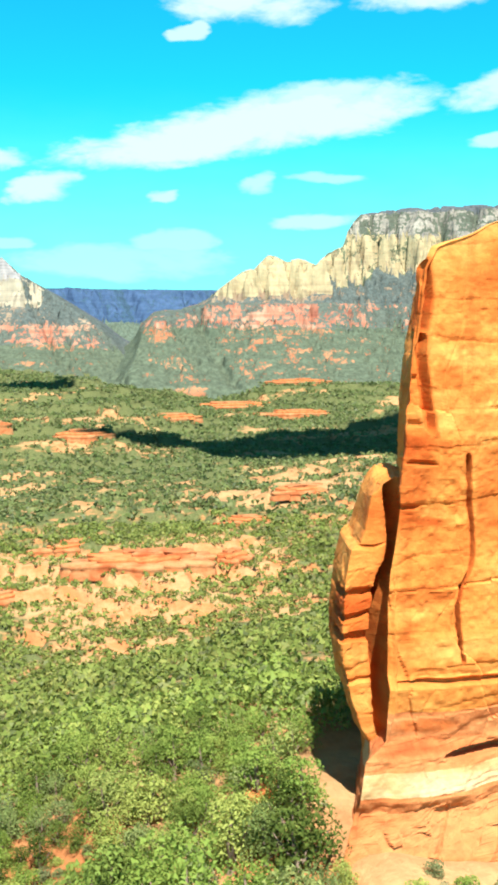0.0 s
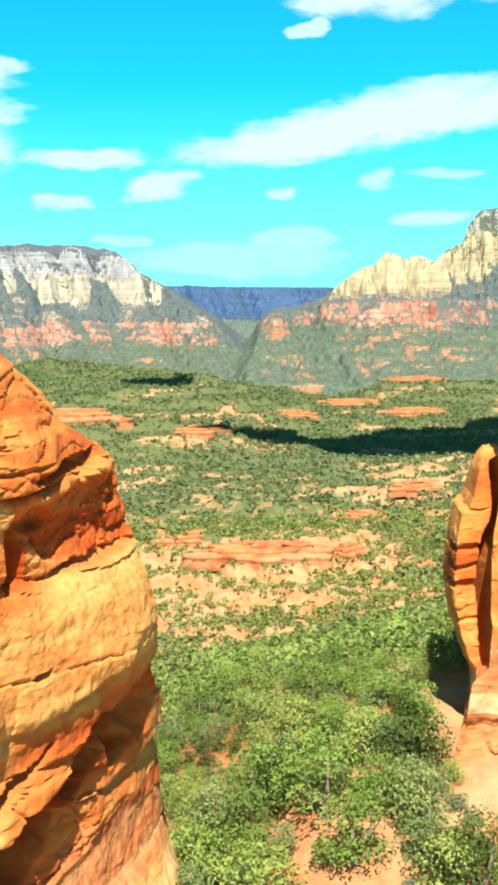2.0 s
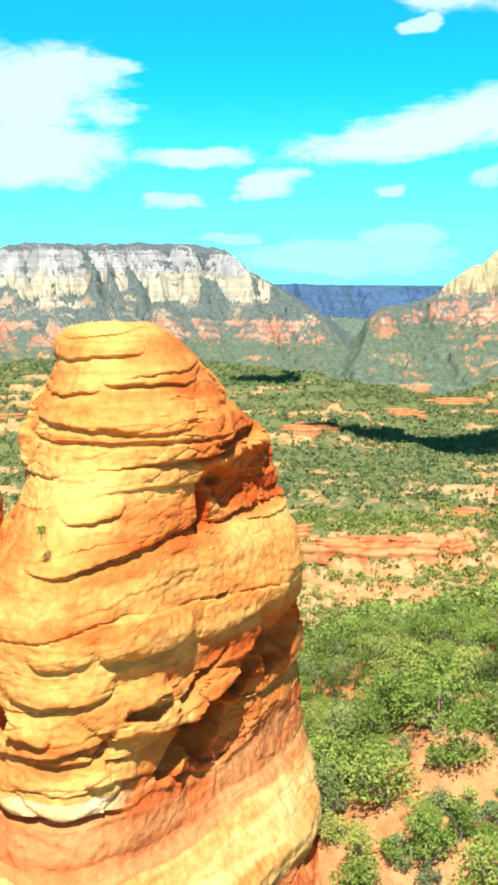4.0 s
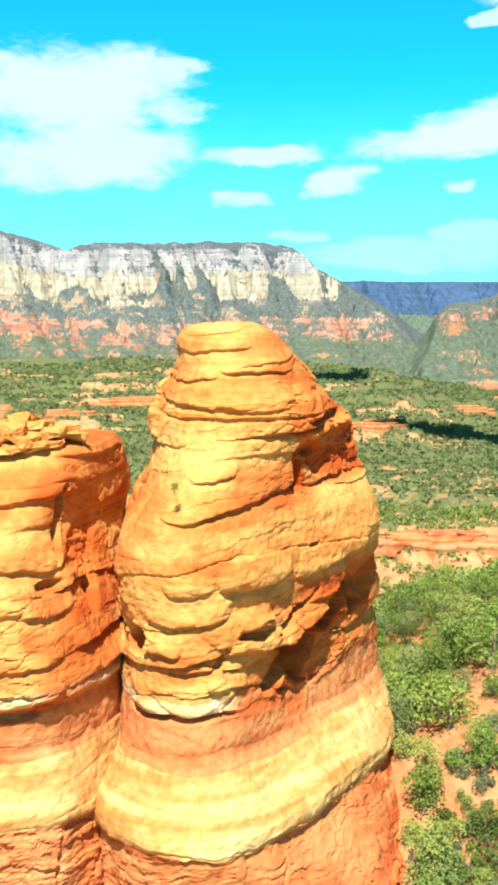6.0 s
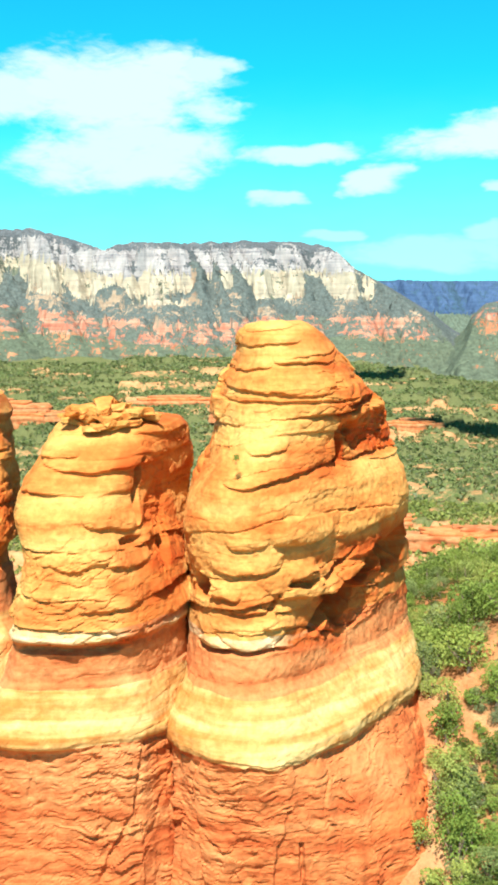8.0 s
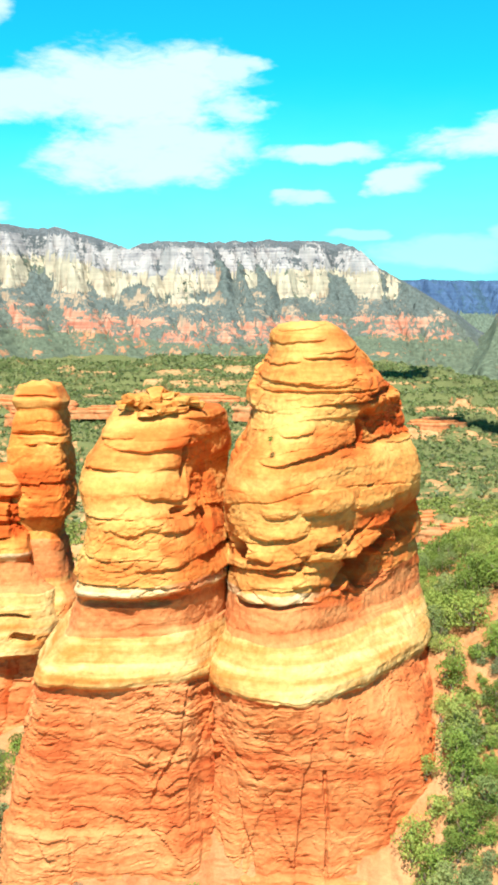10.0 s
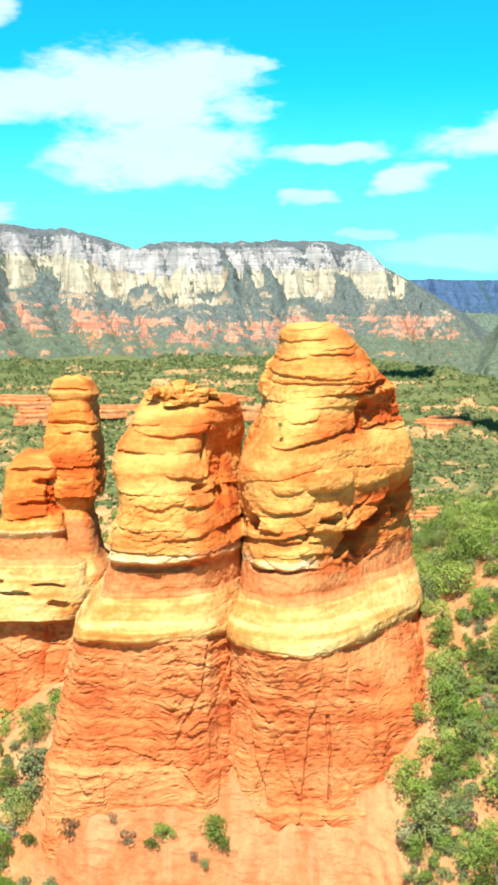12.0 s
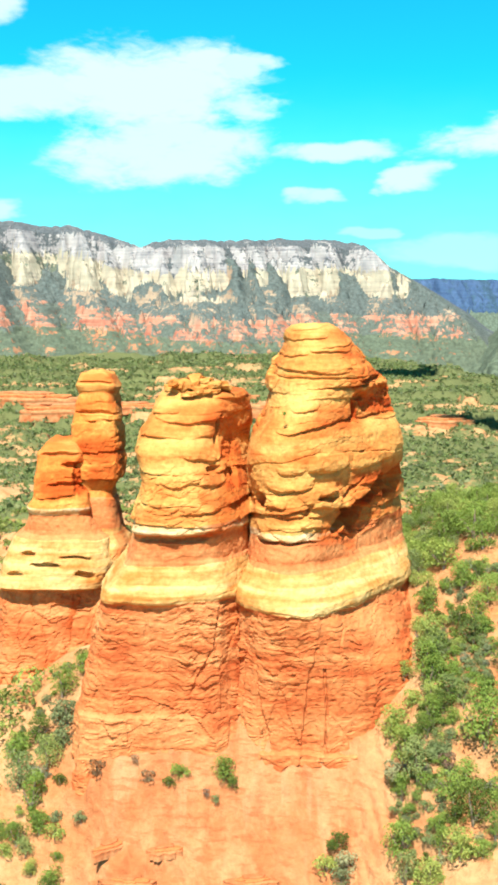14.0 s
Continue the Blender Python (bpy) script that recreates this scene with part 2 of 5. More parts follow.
# greyer and flatter than the near leaves: distance haze put into the colour
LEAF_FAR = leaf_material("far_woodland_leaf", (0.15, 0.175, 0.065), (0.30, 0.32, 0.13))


def bark_material():
    m, k, bsdf = material("juniper_bark", 0.95)
    n = k.noise(k.coords((6, 6, 0.8)), 1.0, 5.0, 0.7)
    k.put(bsdf.inputs["Base Color"], k.mix(n, (0.12, 0.08, 0.05), (0.36, 0.28, 0.20)))
    k.put(bsdf.inputs["Normal"], k.bump(n, 0.8, 0.05))
    return m


BARK = bark_material()


def cliff_material(name, light, mid, deep, leaf, leafy, tilt=(0.62, 0.80), scale=1.0):
    """A far cliff: bands, stains running down, and scrub on ledges, in gullies and on every slope that is not too steep."""
    m, k, bsdf = material(name, 0.95)
    up = k.add("SeparateXYZ")
    k.put(up.inputs[0], k.add("NewGeometry").outputs["Normal"])
    beds = k.noise(k.coords((0.0022, 0.0022, 0.085 * scale)), 1.0, 5.0, 0.7, 0.2)
    runs = k.noise(k.coords((0.045, 0.045, 0.006)), 1.0, 5.0, 0.65)
    patch = k.noise(k.coords((0.010, 0.010, 0.014)), 1.0, 5.0, 0.6)
    clump = k.noise(k.coords((0.011, 0.011, 0.024)), 1.0, 4.0, 0.65)
    dots = k.noise(k.coords((0.12, 0.12, 0.16)), 1.0, 2.0, 0.6)
    f = k.math("ADD", k.math("MULTIPLY", beds, 0.42), k.math("ADD", k.math("MULTIPLY", runs, 0.30), k.math("MULTIPLY", patch, 0.28)))
    col = k.mix(k.step(f, 0.37, 0.49), deep, mid)
    col = k.mix(k.step(f, 0.47, 0.58), col, light)
    thick = k.math("ADD", k.math("MULTIPLY", dots, 0.8), k.math("MULTIPLY", clump, 1.1))
    thick = k.math("ADD", thick, k.math("ADD", k.attribute_value("green"), k.step(up.outputs[2], tilt[0], tilt[1], -0.12, 0.16)))
    scrub = k.step(k.math("ADD", thick, leafy), 1.12, 1.28)
    col = k.mix(scrub, col, k.mix(k.step(dots, 0.3, 0.7), tuple(0.75 * c for c in leaf), tuple(1.3 * c for c in leaf)))
    k.put(bsdf.inputs["Base Color"], scaled_colour(k, col))
    k.put(bsdf.inputs["Normal"], k.bump(k.math("ADD", runs, k.math("MULTIPLY", clump, 0.8)), 0.7, 9.0))
    return m


# blue-grey scrub and rims, pinker red: distance haze put into these colours
RIM = cliff_material("rim_limestone", (0.45, 0.42, 0.34), (0.31, 0.29, 0.24), (0.17, 0.165, 0.15), (0.09, 0.11, 0.08), 0.09, (0.40, 0.85), 1.8)
CREAM_CLIFF = cliff_material("cream_cliff", (0.51, 0.435, 0.25), (0.45, 0.37, 0.21), (0.29, 0.23, 0.14), (0.095, 0.12, 0.07), 0.01, (0.45, 0.85))
PALE_CLIFF = cliff_material("pale_cliff", (0.51, 0.46, 0.33), (0.44, 0.39, 0.28), (0.25, 0.22, 0.175), (0.095, 0.12, 0.085), 0.05, (0.40, 0.85))
DARK_RIM = cliff_material("white_rim", (0.43, 0.415, 0.385), (0.32, 0.31, 0.30), (0.14, 0.145, 0.16), (0.075, 0.09, 0.092), 0.11, (0.40, 0.85), 1.8)
MESA_TOP = cliff_material("mesa_top", (0.34, 0.33, 0.30), (0.26, 0.26, 0.25), (0.16, 0.165, 0.175), (0.10, 0.115, 0.12), 0.20, (0.2, 0.6), 1.5)
TALUS = cliff_material("talus", (0.40, 0.31, 0.21), (0.34, 0.25, 0.165), (0.27, 0.18, 0.12), (0.098, 0.122, 0.11), 0.18, (0.30, 0.62))
RED_CLIFF = cliff_material("red_cliff", (0.50, 0.31, 0.205), (0.46, 0.195, 0.12), (0.33, 0.115, 0.075), (0.10, 0.125, 0.10), 0.155, (0.45, 0.85), 1.6)
APRON = cliff_material("apron", (0.46, 0.25, 0.13), (0.42, 0.18, 0.09), (0.35, 0.13, 0.065), (0.10, 0.13, 0.085), 0.40, (0.75, 0.97))
CANYON = cliff_material("canyon_woods", (0.30, 0.22, 0.14), (0.24, 0.20, 0.13), (0.18, 0.15, 0.10), (0.11, 0.15, 0.11), 0.45, (0.3, 0.9))
# blue of the far distance: haze put into the base colour
FAR_PLATEAU = cliff_material("far_plateau_haze_blue", (0.07, 0.13, 0.24), (0.05, 0.10, 0.19), (0.035, 0.07, 0.14), (0.04, 0.085, 0.13), 0.0, (0.5, 0.9))


# ---- ground ----
def terrain(x, y):
    """Height of the ground: a steep ridge under the spires, then a long wooded fall to the valley and up to the mesas."""
    x, y = np.asarray(x, float), np.asarray(y, float)
    p = np.stack([x, y, 0 * x], -1).reshape(-1, 3)
    crest = np.interp(x, [-400, -60, -24, -19, -13, -10, 0, 12, 16, 20, 27, 45, 120, 500], [-40, -8, 3.5, 5, 8.3, 10.6, 11, 13, 15, 17.4, 18.8, 17, 2, -30])
    front = np.interp(-y, [0, 8, 10, 12.5, 20, 45, 110, 400, 5000], [0, 6.2, 8.8, 12.6, 20, 33, 47, 75, 80])
    front = front * (1 - 0.28 * sstep(x, 7, 15) * sstep(-y, 4, 12))
    back = np.interp(y, [0, 8, 14, 80, 125, 200, 255, 300, 345, 385, 430, 520, 650, 900, 1300, 1900, 2500, 3100, 5000],
                     [0, 1.6, 1.2, -10.5, -22, -36, -51, -56, -49, -41, -42, -54, -72, -88, -88, -74, -58, -50, -50])
    side = np.interp(y, [14, 125, 400, 900], [0.16, 0.22, 0.10, 0.0]) * np.clip(x - 0.30 * y, -150, 150)
    crest = crest + 1.4 * sstep(-y, 2, 7) * (1 - sstep(-y, 10, 13)) * sstep(x, -13, -10) * (1 - 0.6 * sstep(x, 0, 4) - 0.4 * sstep(x, 7, 11))
    near = np.where(y < 0, crest - front, crest + np.clip(y, 0, 14) * 0.11)
    s = sstep(y, 12, 70)
    h = near * (1 - s) + (back + side) * s
    d = np.hypot(x, y + 60)
    n1 = fbm(p * 0.006, 4, 3).reshape(x.shape)
    n2 = fbm(p * 0.03, 4, 11).reshape(x.shape)
    n3 = fbm(p * 0.16, 4, 23).reshape(x.shape)
    h = h + n1 * np.interp(d, [60, 250, 900, 2500], [0, 5, 8, 14]) + n2 * np.interp(d, [50, 150, 600], [0.5, 2.0, 4.0]) * (1 - 0.6 * np.exp(-((y - 355) / 70.0) ** 4))
    h = h + n3 * np.interp(d, [0, 100, 400], [0.28, 0.5, 0.8])
    hills = fbm(p * 0.0021 + 4.0, 3, 43).reshape(x.shape)
    h = h + 34 * hills * sstep(y, 750, 1250) * (1 - sstep(y, 2100, 2500))
    h = h + 30 * np.exp(-(((x - 225) / 95) ** 2) - ((y - 1560) / 190) ** 2)
    # rock benches in the middle distance
    bench = np.exp(-((y - 355) / 70.0) ** 4) * sstep(n1 + 0.5 * n2, -0.9, -0.2)
    step = 4.2
    q = (h + 0.8 * n2) / step
    terrace = (np.floor(q) + sstep(q - np.floor(q), 0.76, 0.93)) * step - 0.8 * n2
    h = h + (terrace - h) * np.clip(bench * 1.3, 0, 1)
    slick = sstep(-y, 8, 11) * (1 - sstep(-y, 26, 34)) * sstep(x, -22, -15) * (1 - sstep(x, 10, 18))
    q = (h + 2.2 * n3 + 1.5 * n2 + 0.10 * x) / 1.9
    terrace = (np.floor(q) + sstep(q - np.floor(q), 0.60, 0.88)) * 1.9 - 2.2 * n3 - 1.5 * n2 - 0.10 * x
    h = h + (terrace - h) * 0.55 * slick
    bench2 = sstep(y, 750, 950) * (1 - sstep(y, 1900, 2300)) * sstep(n1 + hills, -0.15, 0.35)
    q = (h + 2 * n2) / 11.0
    terrace = (np.floor(q) + sstep(q - np.floor(q), 0.70, 0.93)) * 11.0 - 2 * n2
    return h + (terrace - h) * bench2


def bare(x, y):
    """How bare the ground is: 1 on slickrock and benches, 0 under woodland."""
    p = np.stack([x, y, 0 * x], -1)
    slick = sstep(-y, 4, 9) * sstep(x, -16, -12) * (1 - sstep(x, 8, 13))
    d = np.hypot(x, y + 60)
    patch = fbm(p * np.array([0.011, 0.020, 1]), 4, 31)
    zone = np.interp(y, [-20, 40, 180, 240, 300, 460, 560, 800, 1000, 1250, 1500, 3000], [0.15, -0.5, -0.5, -0.15, 0.28, 0.30, 0.05, -0.30, -0.25, -0.15, -0.25, -0.4])
    left = 0.25 * sstep(60 - x, 0, 120) * sstep(y, 150, 300)
    return np.clip(np.maximum(slick, sstep(patch + zone + left, -0.15, 0.75)), 0, 1)


def n_edge(v):
    return fbm(v * 0.25, 3, 91)


def make_ground():
    cx, cy = 4.0, -62.0
    fine = np.radians(np.linspace(-22, 40, 300))
    rest = np.radians(np.linspace(40, 338, 84)[1:-1])
    ang = np.concatenate([fine, rest])
    rad = np.concatenate([[0.5, 8, 16], np.linspace(22, 52, 100), np.linspace(52.5, 80, 56), np.linspace(81, 340, 70), np.linspace(342, 520, 90), np.geomspace(524, 2600, 150), np.geomspace(2640, 4800, 12)])
    a, r = np.meshgrid(ang, rad)
    x, y = cx + np.sin(a) * r, cy + np.cos(a) * r
    z = terrain(x, y)
    v = np.stack([x, y, z], -1).reshape(-1, 3)
    me = quick_mesh("ground", v, grid_faces(len(ang), len(rad), True)[:, ::-1], GROUND)
    cover = me.attributes.new("cover", "FLOAT", "POINT")
    d = np.hypot(v[:, 0], v[:, 1] + 60)
    green = np.interp(d, [60, 110, 200, 600, 1500, 3000], [0.20, 0.42, 0.52, 0.50, 0.72, 0.80]) - 0.45 * bare(v[:, 0], v[:, 1])
    cover.data.foreach_set("value", green.astype(np.float32))
    slick = sstep(-v[:, 1], 5, 9) * sstep(v[:, 0] + 2 * n_edge(v), -16, -12) * (1 - sstep(v[:, 0] + 2 * n_edge(v), 8, 12))
    me.attributes.new("slick", "FLOAT", "POINT").data.foreach_set("value", slick.astype(np.float32))
    tagged(new("ground", me), "red desert soil and slickrock with scattered scrub", "ground", kind="structure")


make_ground()


# ---- mesas ----
def mesa(name, label, centre, near, far, skyline, layers, columns, rows, seed, rough, full=None, bald=False):
    """A flat-topped mountain. skyline: azimuths and rim heights. layers: part name, material, and the share of the height at which it
    ends and of the way in, counted from the foot. Gullies and spurs come from bending the way in. full: the height to which the
    layers refer where the rim is worn down."""
    ob = thing(name, (centre[0], centre[1], 0), label, "mesa")
    a = np.radians(np.linspace(skyline[0][0], skyline[-1][0], columns))
    top = np.interp(np.degrees(a), [s[0] for s in skyline], [s[1] for s in skyline])
    ways = [0.0] + [ly[3] for ly in layers]
    highs = [0.0] + [ly[2] for ly in layers]
    # more rows where the cliffs are steep
    pace = np.concatenate([np.full(40, w) for w in np.maximum(0.004, np.diff(highs) + 0.35 * np.diff(ways))])
    u = np.interp(np.linspace(0, 1, rows), np.concatenate([[0], np.cumsum(pace) / pace.sum()]), np.interp(np.linspace(0, len(ways) - 1, 40 * len(layers) + 1), range(len(ways)), ways))
    aa, uu = np.meshgrid(a, u)
    wide = far - near
    r = near + wide * uu
    p = np.stack([np.sin(aa) * r, np.cos(aa) * r, 0 * r], -1).reshape(-1, 3)
    small = fbm(p * 0.035, 4, seed + 17).reshape(r.shape)
    # gullies run down the face; talus cones spread below them
    along = aa * near + 14 * small + 0.12 * (r - near)
    line = lambda length, k: vnoise(np.stack([along / length, 0.25 * uu, 0 * uu], -1).reshape(-1, 3), seed + k).reshape(r.shape)  # noqa: E731
    spur, gully, cleft = line(310.0, 3), np.minimum(np.abs(line(95.0, 5)), 1.25 * np.abs(line(63.0, 6))), np.abs(line(24.0, 9))
    s = uu + rough * sstep(uu, 0.0, 0.15) * (1 - 0.9 * sstep(uu, 0.84, 0.96)) * (0.075 * spur + 0.13 * (np.minimum(gully, 0.6) ** 0.7 - 0.48) + 0.095 * (np.minimum(cleft, 0.5) - 0.28) + 0.018 * small)
    share = np.interp(s, ways, highs)
    cone = 0.27 - 0.62 * np.minimum(gully, 0.5) + 0.12 * spur - 0.08 * np.minimum(cleft, 0.4)
    fan = highs[3] - 0.02 + cone + np.where(s < ways[3], 2.0, 0.6) * (s - ways[3]) if len(layers) > 3 else share * 0
    talus = fan > share
    share = np.maximum(share, np.minimum(fan, highs[-2] - 0.10)) if len(layers) > 3 else share
    # scrub in gullies and clefts; its dark colour also stands in for their shade
    green = 0.30 * np.exp(-((gully / 0.14) ** 2)) + 0.20 * np.exp(-((cleft / 0.13) ** 2)) * sstep(fbm(p * 0.006, 2, seed + 41).reshape(r.shape), -0.25, 0.15) + 0.10 * talus
    green = green + (0.45 * (1 - sstep(top[None], 15.0, 62.0)) if bald else 0.07 * (1 - sstep(top[None], 10.0, 75.0)))
    # benches within the cliffs
    beds = 22.0
    q = share * beds + 0.35 * small
    bench = (np.floor(q) + sstep(q - np.floor(q), 0.25, 0.75) - 0.35 * small) / beds
    share = np.clip(share + (bench - share) * np.where(talus, 0.15, 0.7) * sstep(share, 0.05, 0.12) * (1 - sstep(share, 0.93, 0.97)), 0, 1)
    foot = -85.0
    worn = np.zeros(r.shape, bool)
    if full:
        cap = top[None] - 60 * np.clip(0.85 - s, 0, 1)
        z = foot + (np.maximum(full, top[None]) - foot) * share
        worn = z > cap + 4
        z = np.minimum(z, cap)
        if bald:
            share = np.where(worn, (z - foot) / (full - foot), share)
            worn = np.zeros(r.shape, bool)
    else:
        z = foot + (top[None] - foot) * share
    z = z + small * (3.0 - 2.2 * sstep(share, 0.88, 0.97)) + sstep(share, 0.9, 1.0) * 0.8 * fbm(p * 0.05, 3, seed + 27).reshape(r.shape) - 70 * (1 - sstep(uu, 0.0, 0.05))
    v = np.stack([np.sin(aa) * r, np.cos(aa) * r, z], -1).reshape(-1, 3)
    faces = grid_faces(columns, rows, False)
    wob = (share + (0.03 * small + 0.045 * spur) * (1 - sstep(share, 0.80, 0.88))).ravel()[faces].mean(1)
    crown = s.ravel()[faces].mean(1) > 0.78
    slope = (talus | worn).ravel()[faces].mean(1) > 0.5
    for n, (pname, mat, hi, _) in enumerate(layers):
        mine = (wob > (highs[n] if n else -9)) & (wob <= (hi if n < len(layers) - 1 else 9)) & ~slope
        pick = faces[mine | (slope & ((pname == "talus") & ~crown | (pname == "top") & crown))]
        if len(pick):
            used, index = np.unique(pick, return_inverse=True)
            me = quick_mesh(pname, v[used], index.reshape(pick.shape), mat)
            me.attributes.new("green", "FLOAT", "POINT").data.foreach_set("value", green.ravel()[used].astype(np.float32))
            part(pname, me, ob)
    return ob


EYE_H = 36.6


def rim(px, radius):
    return EYE_H + px / 1989.0 * radius


R1 = 3150.0
SKY1 = [(-40, 190), (-25, 188), (-12.5, 181), (-9.2, 171), (-7.3, 154), (-6.2, 138), (-5.5, 122), (-4.8, 137), (-2.6, 139), (1.1, 145), (4.6, 146),
        (5.8, 132), (6.9, 98), (7.7, 80), (9.6, 40), (11.0, 8), (12.0, -22), (13.2, -46), (16, -72)]
LAYERS = [("apron", APRON, 0.21, 0.38), ("red_cliff", RED_CLIFF, 0.36, 0.50), ("talus", TALUS, 0.50, 0.66),
          ("cream_cliff", PALE_CLIFF, 0.72, 0.71), ("rim", DARK_RIM, 0.91, 0.78), ("top", MESA_TOP, 1.0, 0.92)]
mesa("mesa", "long flat-topped mesa with pale cliffs over red ledges", (0, -60), R1 - 750, R1 + 350, [(a, rim(e, R1)) for a, e in SKY1], LAYERS, 560, 200, 5, 1.25, rim(141, R1))
R2 = 2800.0
SKY2 = [(9.0, -74), (10.4, -66), (11.8, -50), (12.6, -22), (13.0, 4), (13.6, 26), (15.3, 35), (16.2, 48), (17.0, 72), (18.0, 98), (18.6, 102), (19.3, 128), (19.7, 126), (20.3, 117), (20.9, 122), (21.7, 110), (22.3, 132), (23.0, 143),
        (23.3, 174), (23.9, 205), (26.2, 216), (30.7, 217), (36, 208), (50, 190)]
LAYERS2 = [("apron", APRON, 0.25, 0.42), ("red_cliff", RED_CLIFF, 0.38, 0.52), ("talus", TALUS, 0.43, 0.62),
           ("cream_cliff", CREAM_CLIFF, 0.79, 0.70), ("rim", RIM, 0.95, 0.79), ("top", MESA_TOP, 1.0, 0.90)]
mesa("mesa", "stepped mesa with a cream cliff face above red ledges", (0, -60), R2 - 700, R2 + 350, [(a, rim(e, R2)) for a, e in SKY2], LAYERS2, 480, 200, 77, 1.15, rim(217, R2), True)
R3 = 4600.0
mesa("plateau", "distant wooded plateau, coloured blue for haze", (0, -60), R3 - 700, R3 + 150, [(3, rim(67, R3)), (9, rim(67, R3)), (13, rim(65, R3)), (18, rim(63, R3)), (26, rim(62, R3))],
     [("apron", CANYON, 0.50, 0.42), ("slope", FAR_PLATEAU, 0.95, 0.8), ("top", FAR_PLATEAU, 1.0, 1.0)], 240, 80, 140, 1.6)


# ---- rock spires ----
BEDS = np.cumsum(np.concatenate([[-14], np.random.default_rng(3).uniform(1.0, 3.6, 40)]))
BED_OUT = np.random.default_rng(4).uniform(-0.40, 0.30, 42)


def cells(p, seed):
    """Nearest and second nearest distance to scattered centres, and a number of the nearest one's own."""
    f = np.floor(p)
    d1, d2, own = np.full(len(p), 9.0), np.full(len(p), 9.0), np.zeros(len(p))
    for a in (-1, 0, 1):
        for b in (-1, 0, 1):
            for c in (-1, 0, 1):
                i, j, k = f[:, 0] + a, f[:, 1] + b, f[:, 2] + c
                q = np.stack([i + 0.5 + 0.42 * hashed(i, j, k, seed), j + 0.5 + 0.42 * hashed(i, j, k, seed + 1), k + 0.5 + 0.42 * hashed(i, j, k, seed + 2)], -1)
                d = np.linalg.norm(q - p, axis=1)
                near = d < d1
                d2 = np.where(near, d1, np.minimum(d2, d))
                own = np.where(near, hashed(i, j, k, seed + 3), own)
                d1 = np.where(near, d, d1)
    return d1, d2, own


def rock_relief(p, seed, thin, lump, plain, crushed, upright=0.0):
    """How far weathered rock stands out at rows of points: lumps, rounded beds, undercut joints, broken blocks and grain."""
    zw = p[:, 2] + 0.9 * fbm(p * 0.07, 2, seed + 5) - 0.075 * p[:, 0]
    i = np.clip(np.searchsorted(BEDS, zw) - 1, 0, len(BEDS) - 2)
    lo, hi = BEDS[i], BEDS[i + 1]
    t = (zw - lo) / (hi - lo)
    shift = np.stack([0 * zw, 0 * zw, i * 7.3], -1)
    mask = sstep(vnoise(p * np.array([0.24, 0.24, 0.0]) + shift, seed + 2), -0.25, 0.3) * (1 - 0.72 * plain)
    out = BED_OUT[i] * 0.38 * mask + 0.22 * vnoise(p * np.array([0.16, 0.16, 0.0]) + shift, seed + 1)
    out = out + 0.16 * mask * (1 - np.abs(2 * np.clip(t, 0, 1) ** 1.4 - 0.75) ** 3) + 0.26 * mask * (1 - t) ** 2 * sstep(t, 0.0, 0.06)
    out = out - 0.42 * mask * np.exp(-(((zw - lo) / 0.09) ** 2))
    warp = p + 0.5 * np.stack([vnoise(p * 0.5, seed + 31), vnoise(p * 0.5, seed + 32), vnoise(p * 0.5, seed + 33)], -1)
    d1, d2, own = cells(warp * np.array([0.24, 0.24, 0.80]), seed + 40)
    broken = np.maximum(sstep(vnoise(p * 0.12, seed + 44), 0.10, 0.5) * (1 - plain), crushed)
    out = out + broken * (0.28 * own - 0.16 * np.exp(-(((d2 - d1) / 0.05) ** 2)))
    redness = 0.6 * broken * sstep(-own, 0.15, 0.75)
    d1, d2, own = cells(warp * np.array([0.70, 0.70, 2.2]), seed + 50)
    out = out + np.maximum((1 - 0.85 * plain) * sstep(vnoise(p * 0.21, seed + 54), 0.05, 0.4), 1.5 * crushed) * (0.11 * own - 0.09 * np.exp(-(((d2 - d1) / 0.08) ** 2)))
    out = out * (1 - 0.90 * thin) * (1 - 0.62 * plain)
    out = out + thin * (0.34 * fbm(p * np.array([0.45, 0.45, 0.06]), 3, seed + 90) + 0.16 * own * sstep(vnoise(p * 0.3, seed + 91), -0.1, 0.4) - 0.22 * np.exp(-((d1 / 0.20) ** 2)) * sstep(own, 0.1, 0.5))
    # short ledges and pits on the lower rock
    d1, d2, own = cells(warp * np.array([1.0, 1.0, 3.4]), seed + 95)
    out = out - thin * 0.24 * np.exp(-((d1 / 0.22) ** 2)) * sstep(own, 0.4, 0.6) + thin * 0.06 * own
    d1, d2, own = cells(warp * np.array([0.45, 0.45, 0.16]), seed + 97)
    out = out + thin * (0.16 * own - 0.14 * np.exp(-(((d2 - d1) / 0.05) ** 2)) * sstep(vnoise(p * 0.25, seed + 98), -0.1, 0.3))
    if upright:
        d1, d2, own = cells((p + 0.35 * fbm(p * 0.5, 2, seed + 57)[:, None]) * np.array([0.50, 0.50, 0.09]), seed + 56)
        out = out * (1 - 0.4 * upright) + upright * (0.2 + 0.8 * plain) * (0.30 * own - 0.06 * np.exp(-(((d2 - d1) / 0.03) ** 2)))
    # thin beds with undercut joints that fade in and out
    for rate, wave, deep, k in ((1.25, 0.75, 0.11, 6), (2.9, 0.55, 0.055, 26)):
        zt = (p[:, 2] - 0.075 * p[:, 0]) * rate + wave * fbm(p * 0.22, 3, seed + k)
        f = zt - np.floor(zt)
        sh = np.stack([0 * zt, 0 * zt, np.floor(zt) * 3.1], -1)
        keep = sstep(vnoise(p * np.array([0.33, 0.33, 0.0]) + sh, seed + k + 1), -0.05, 0.4)
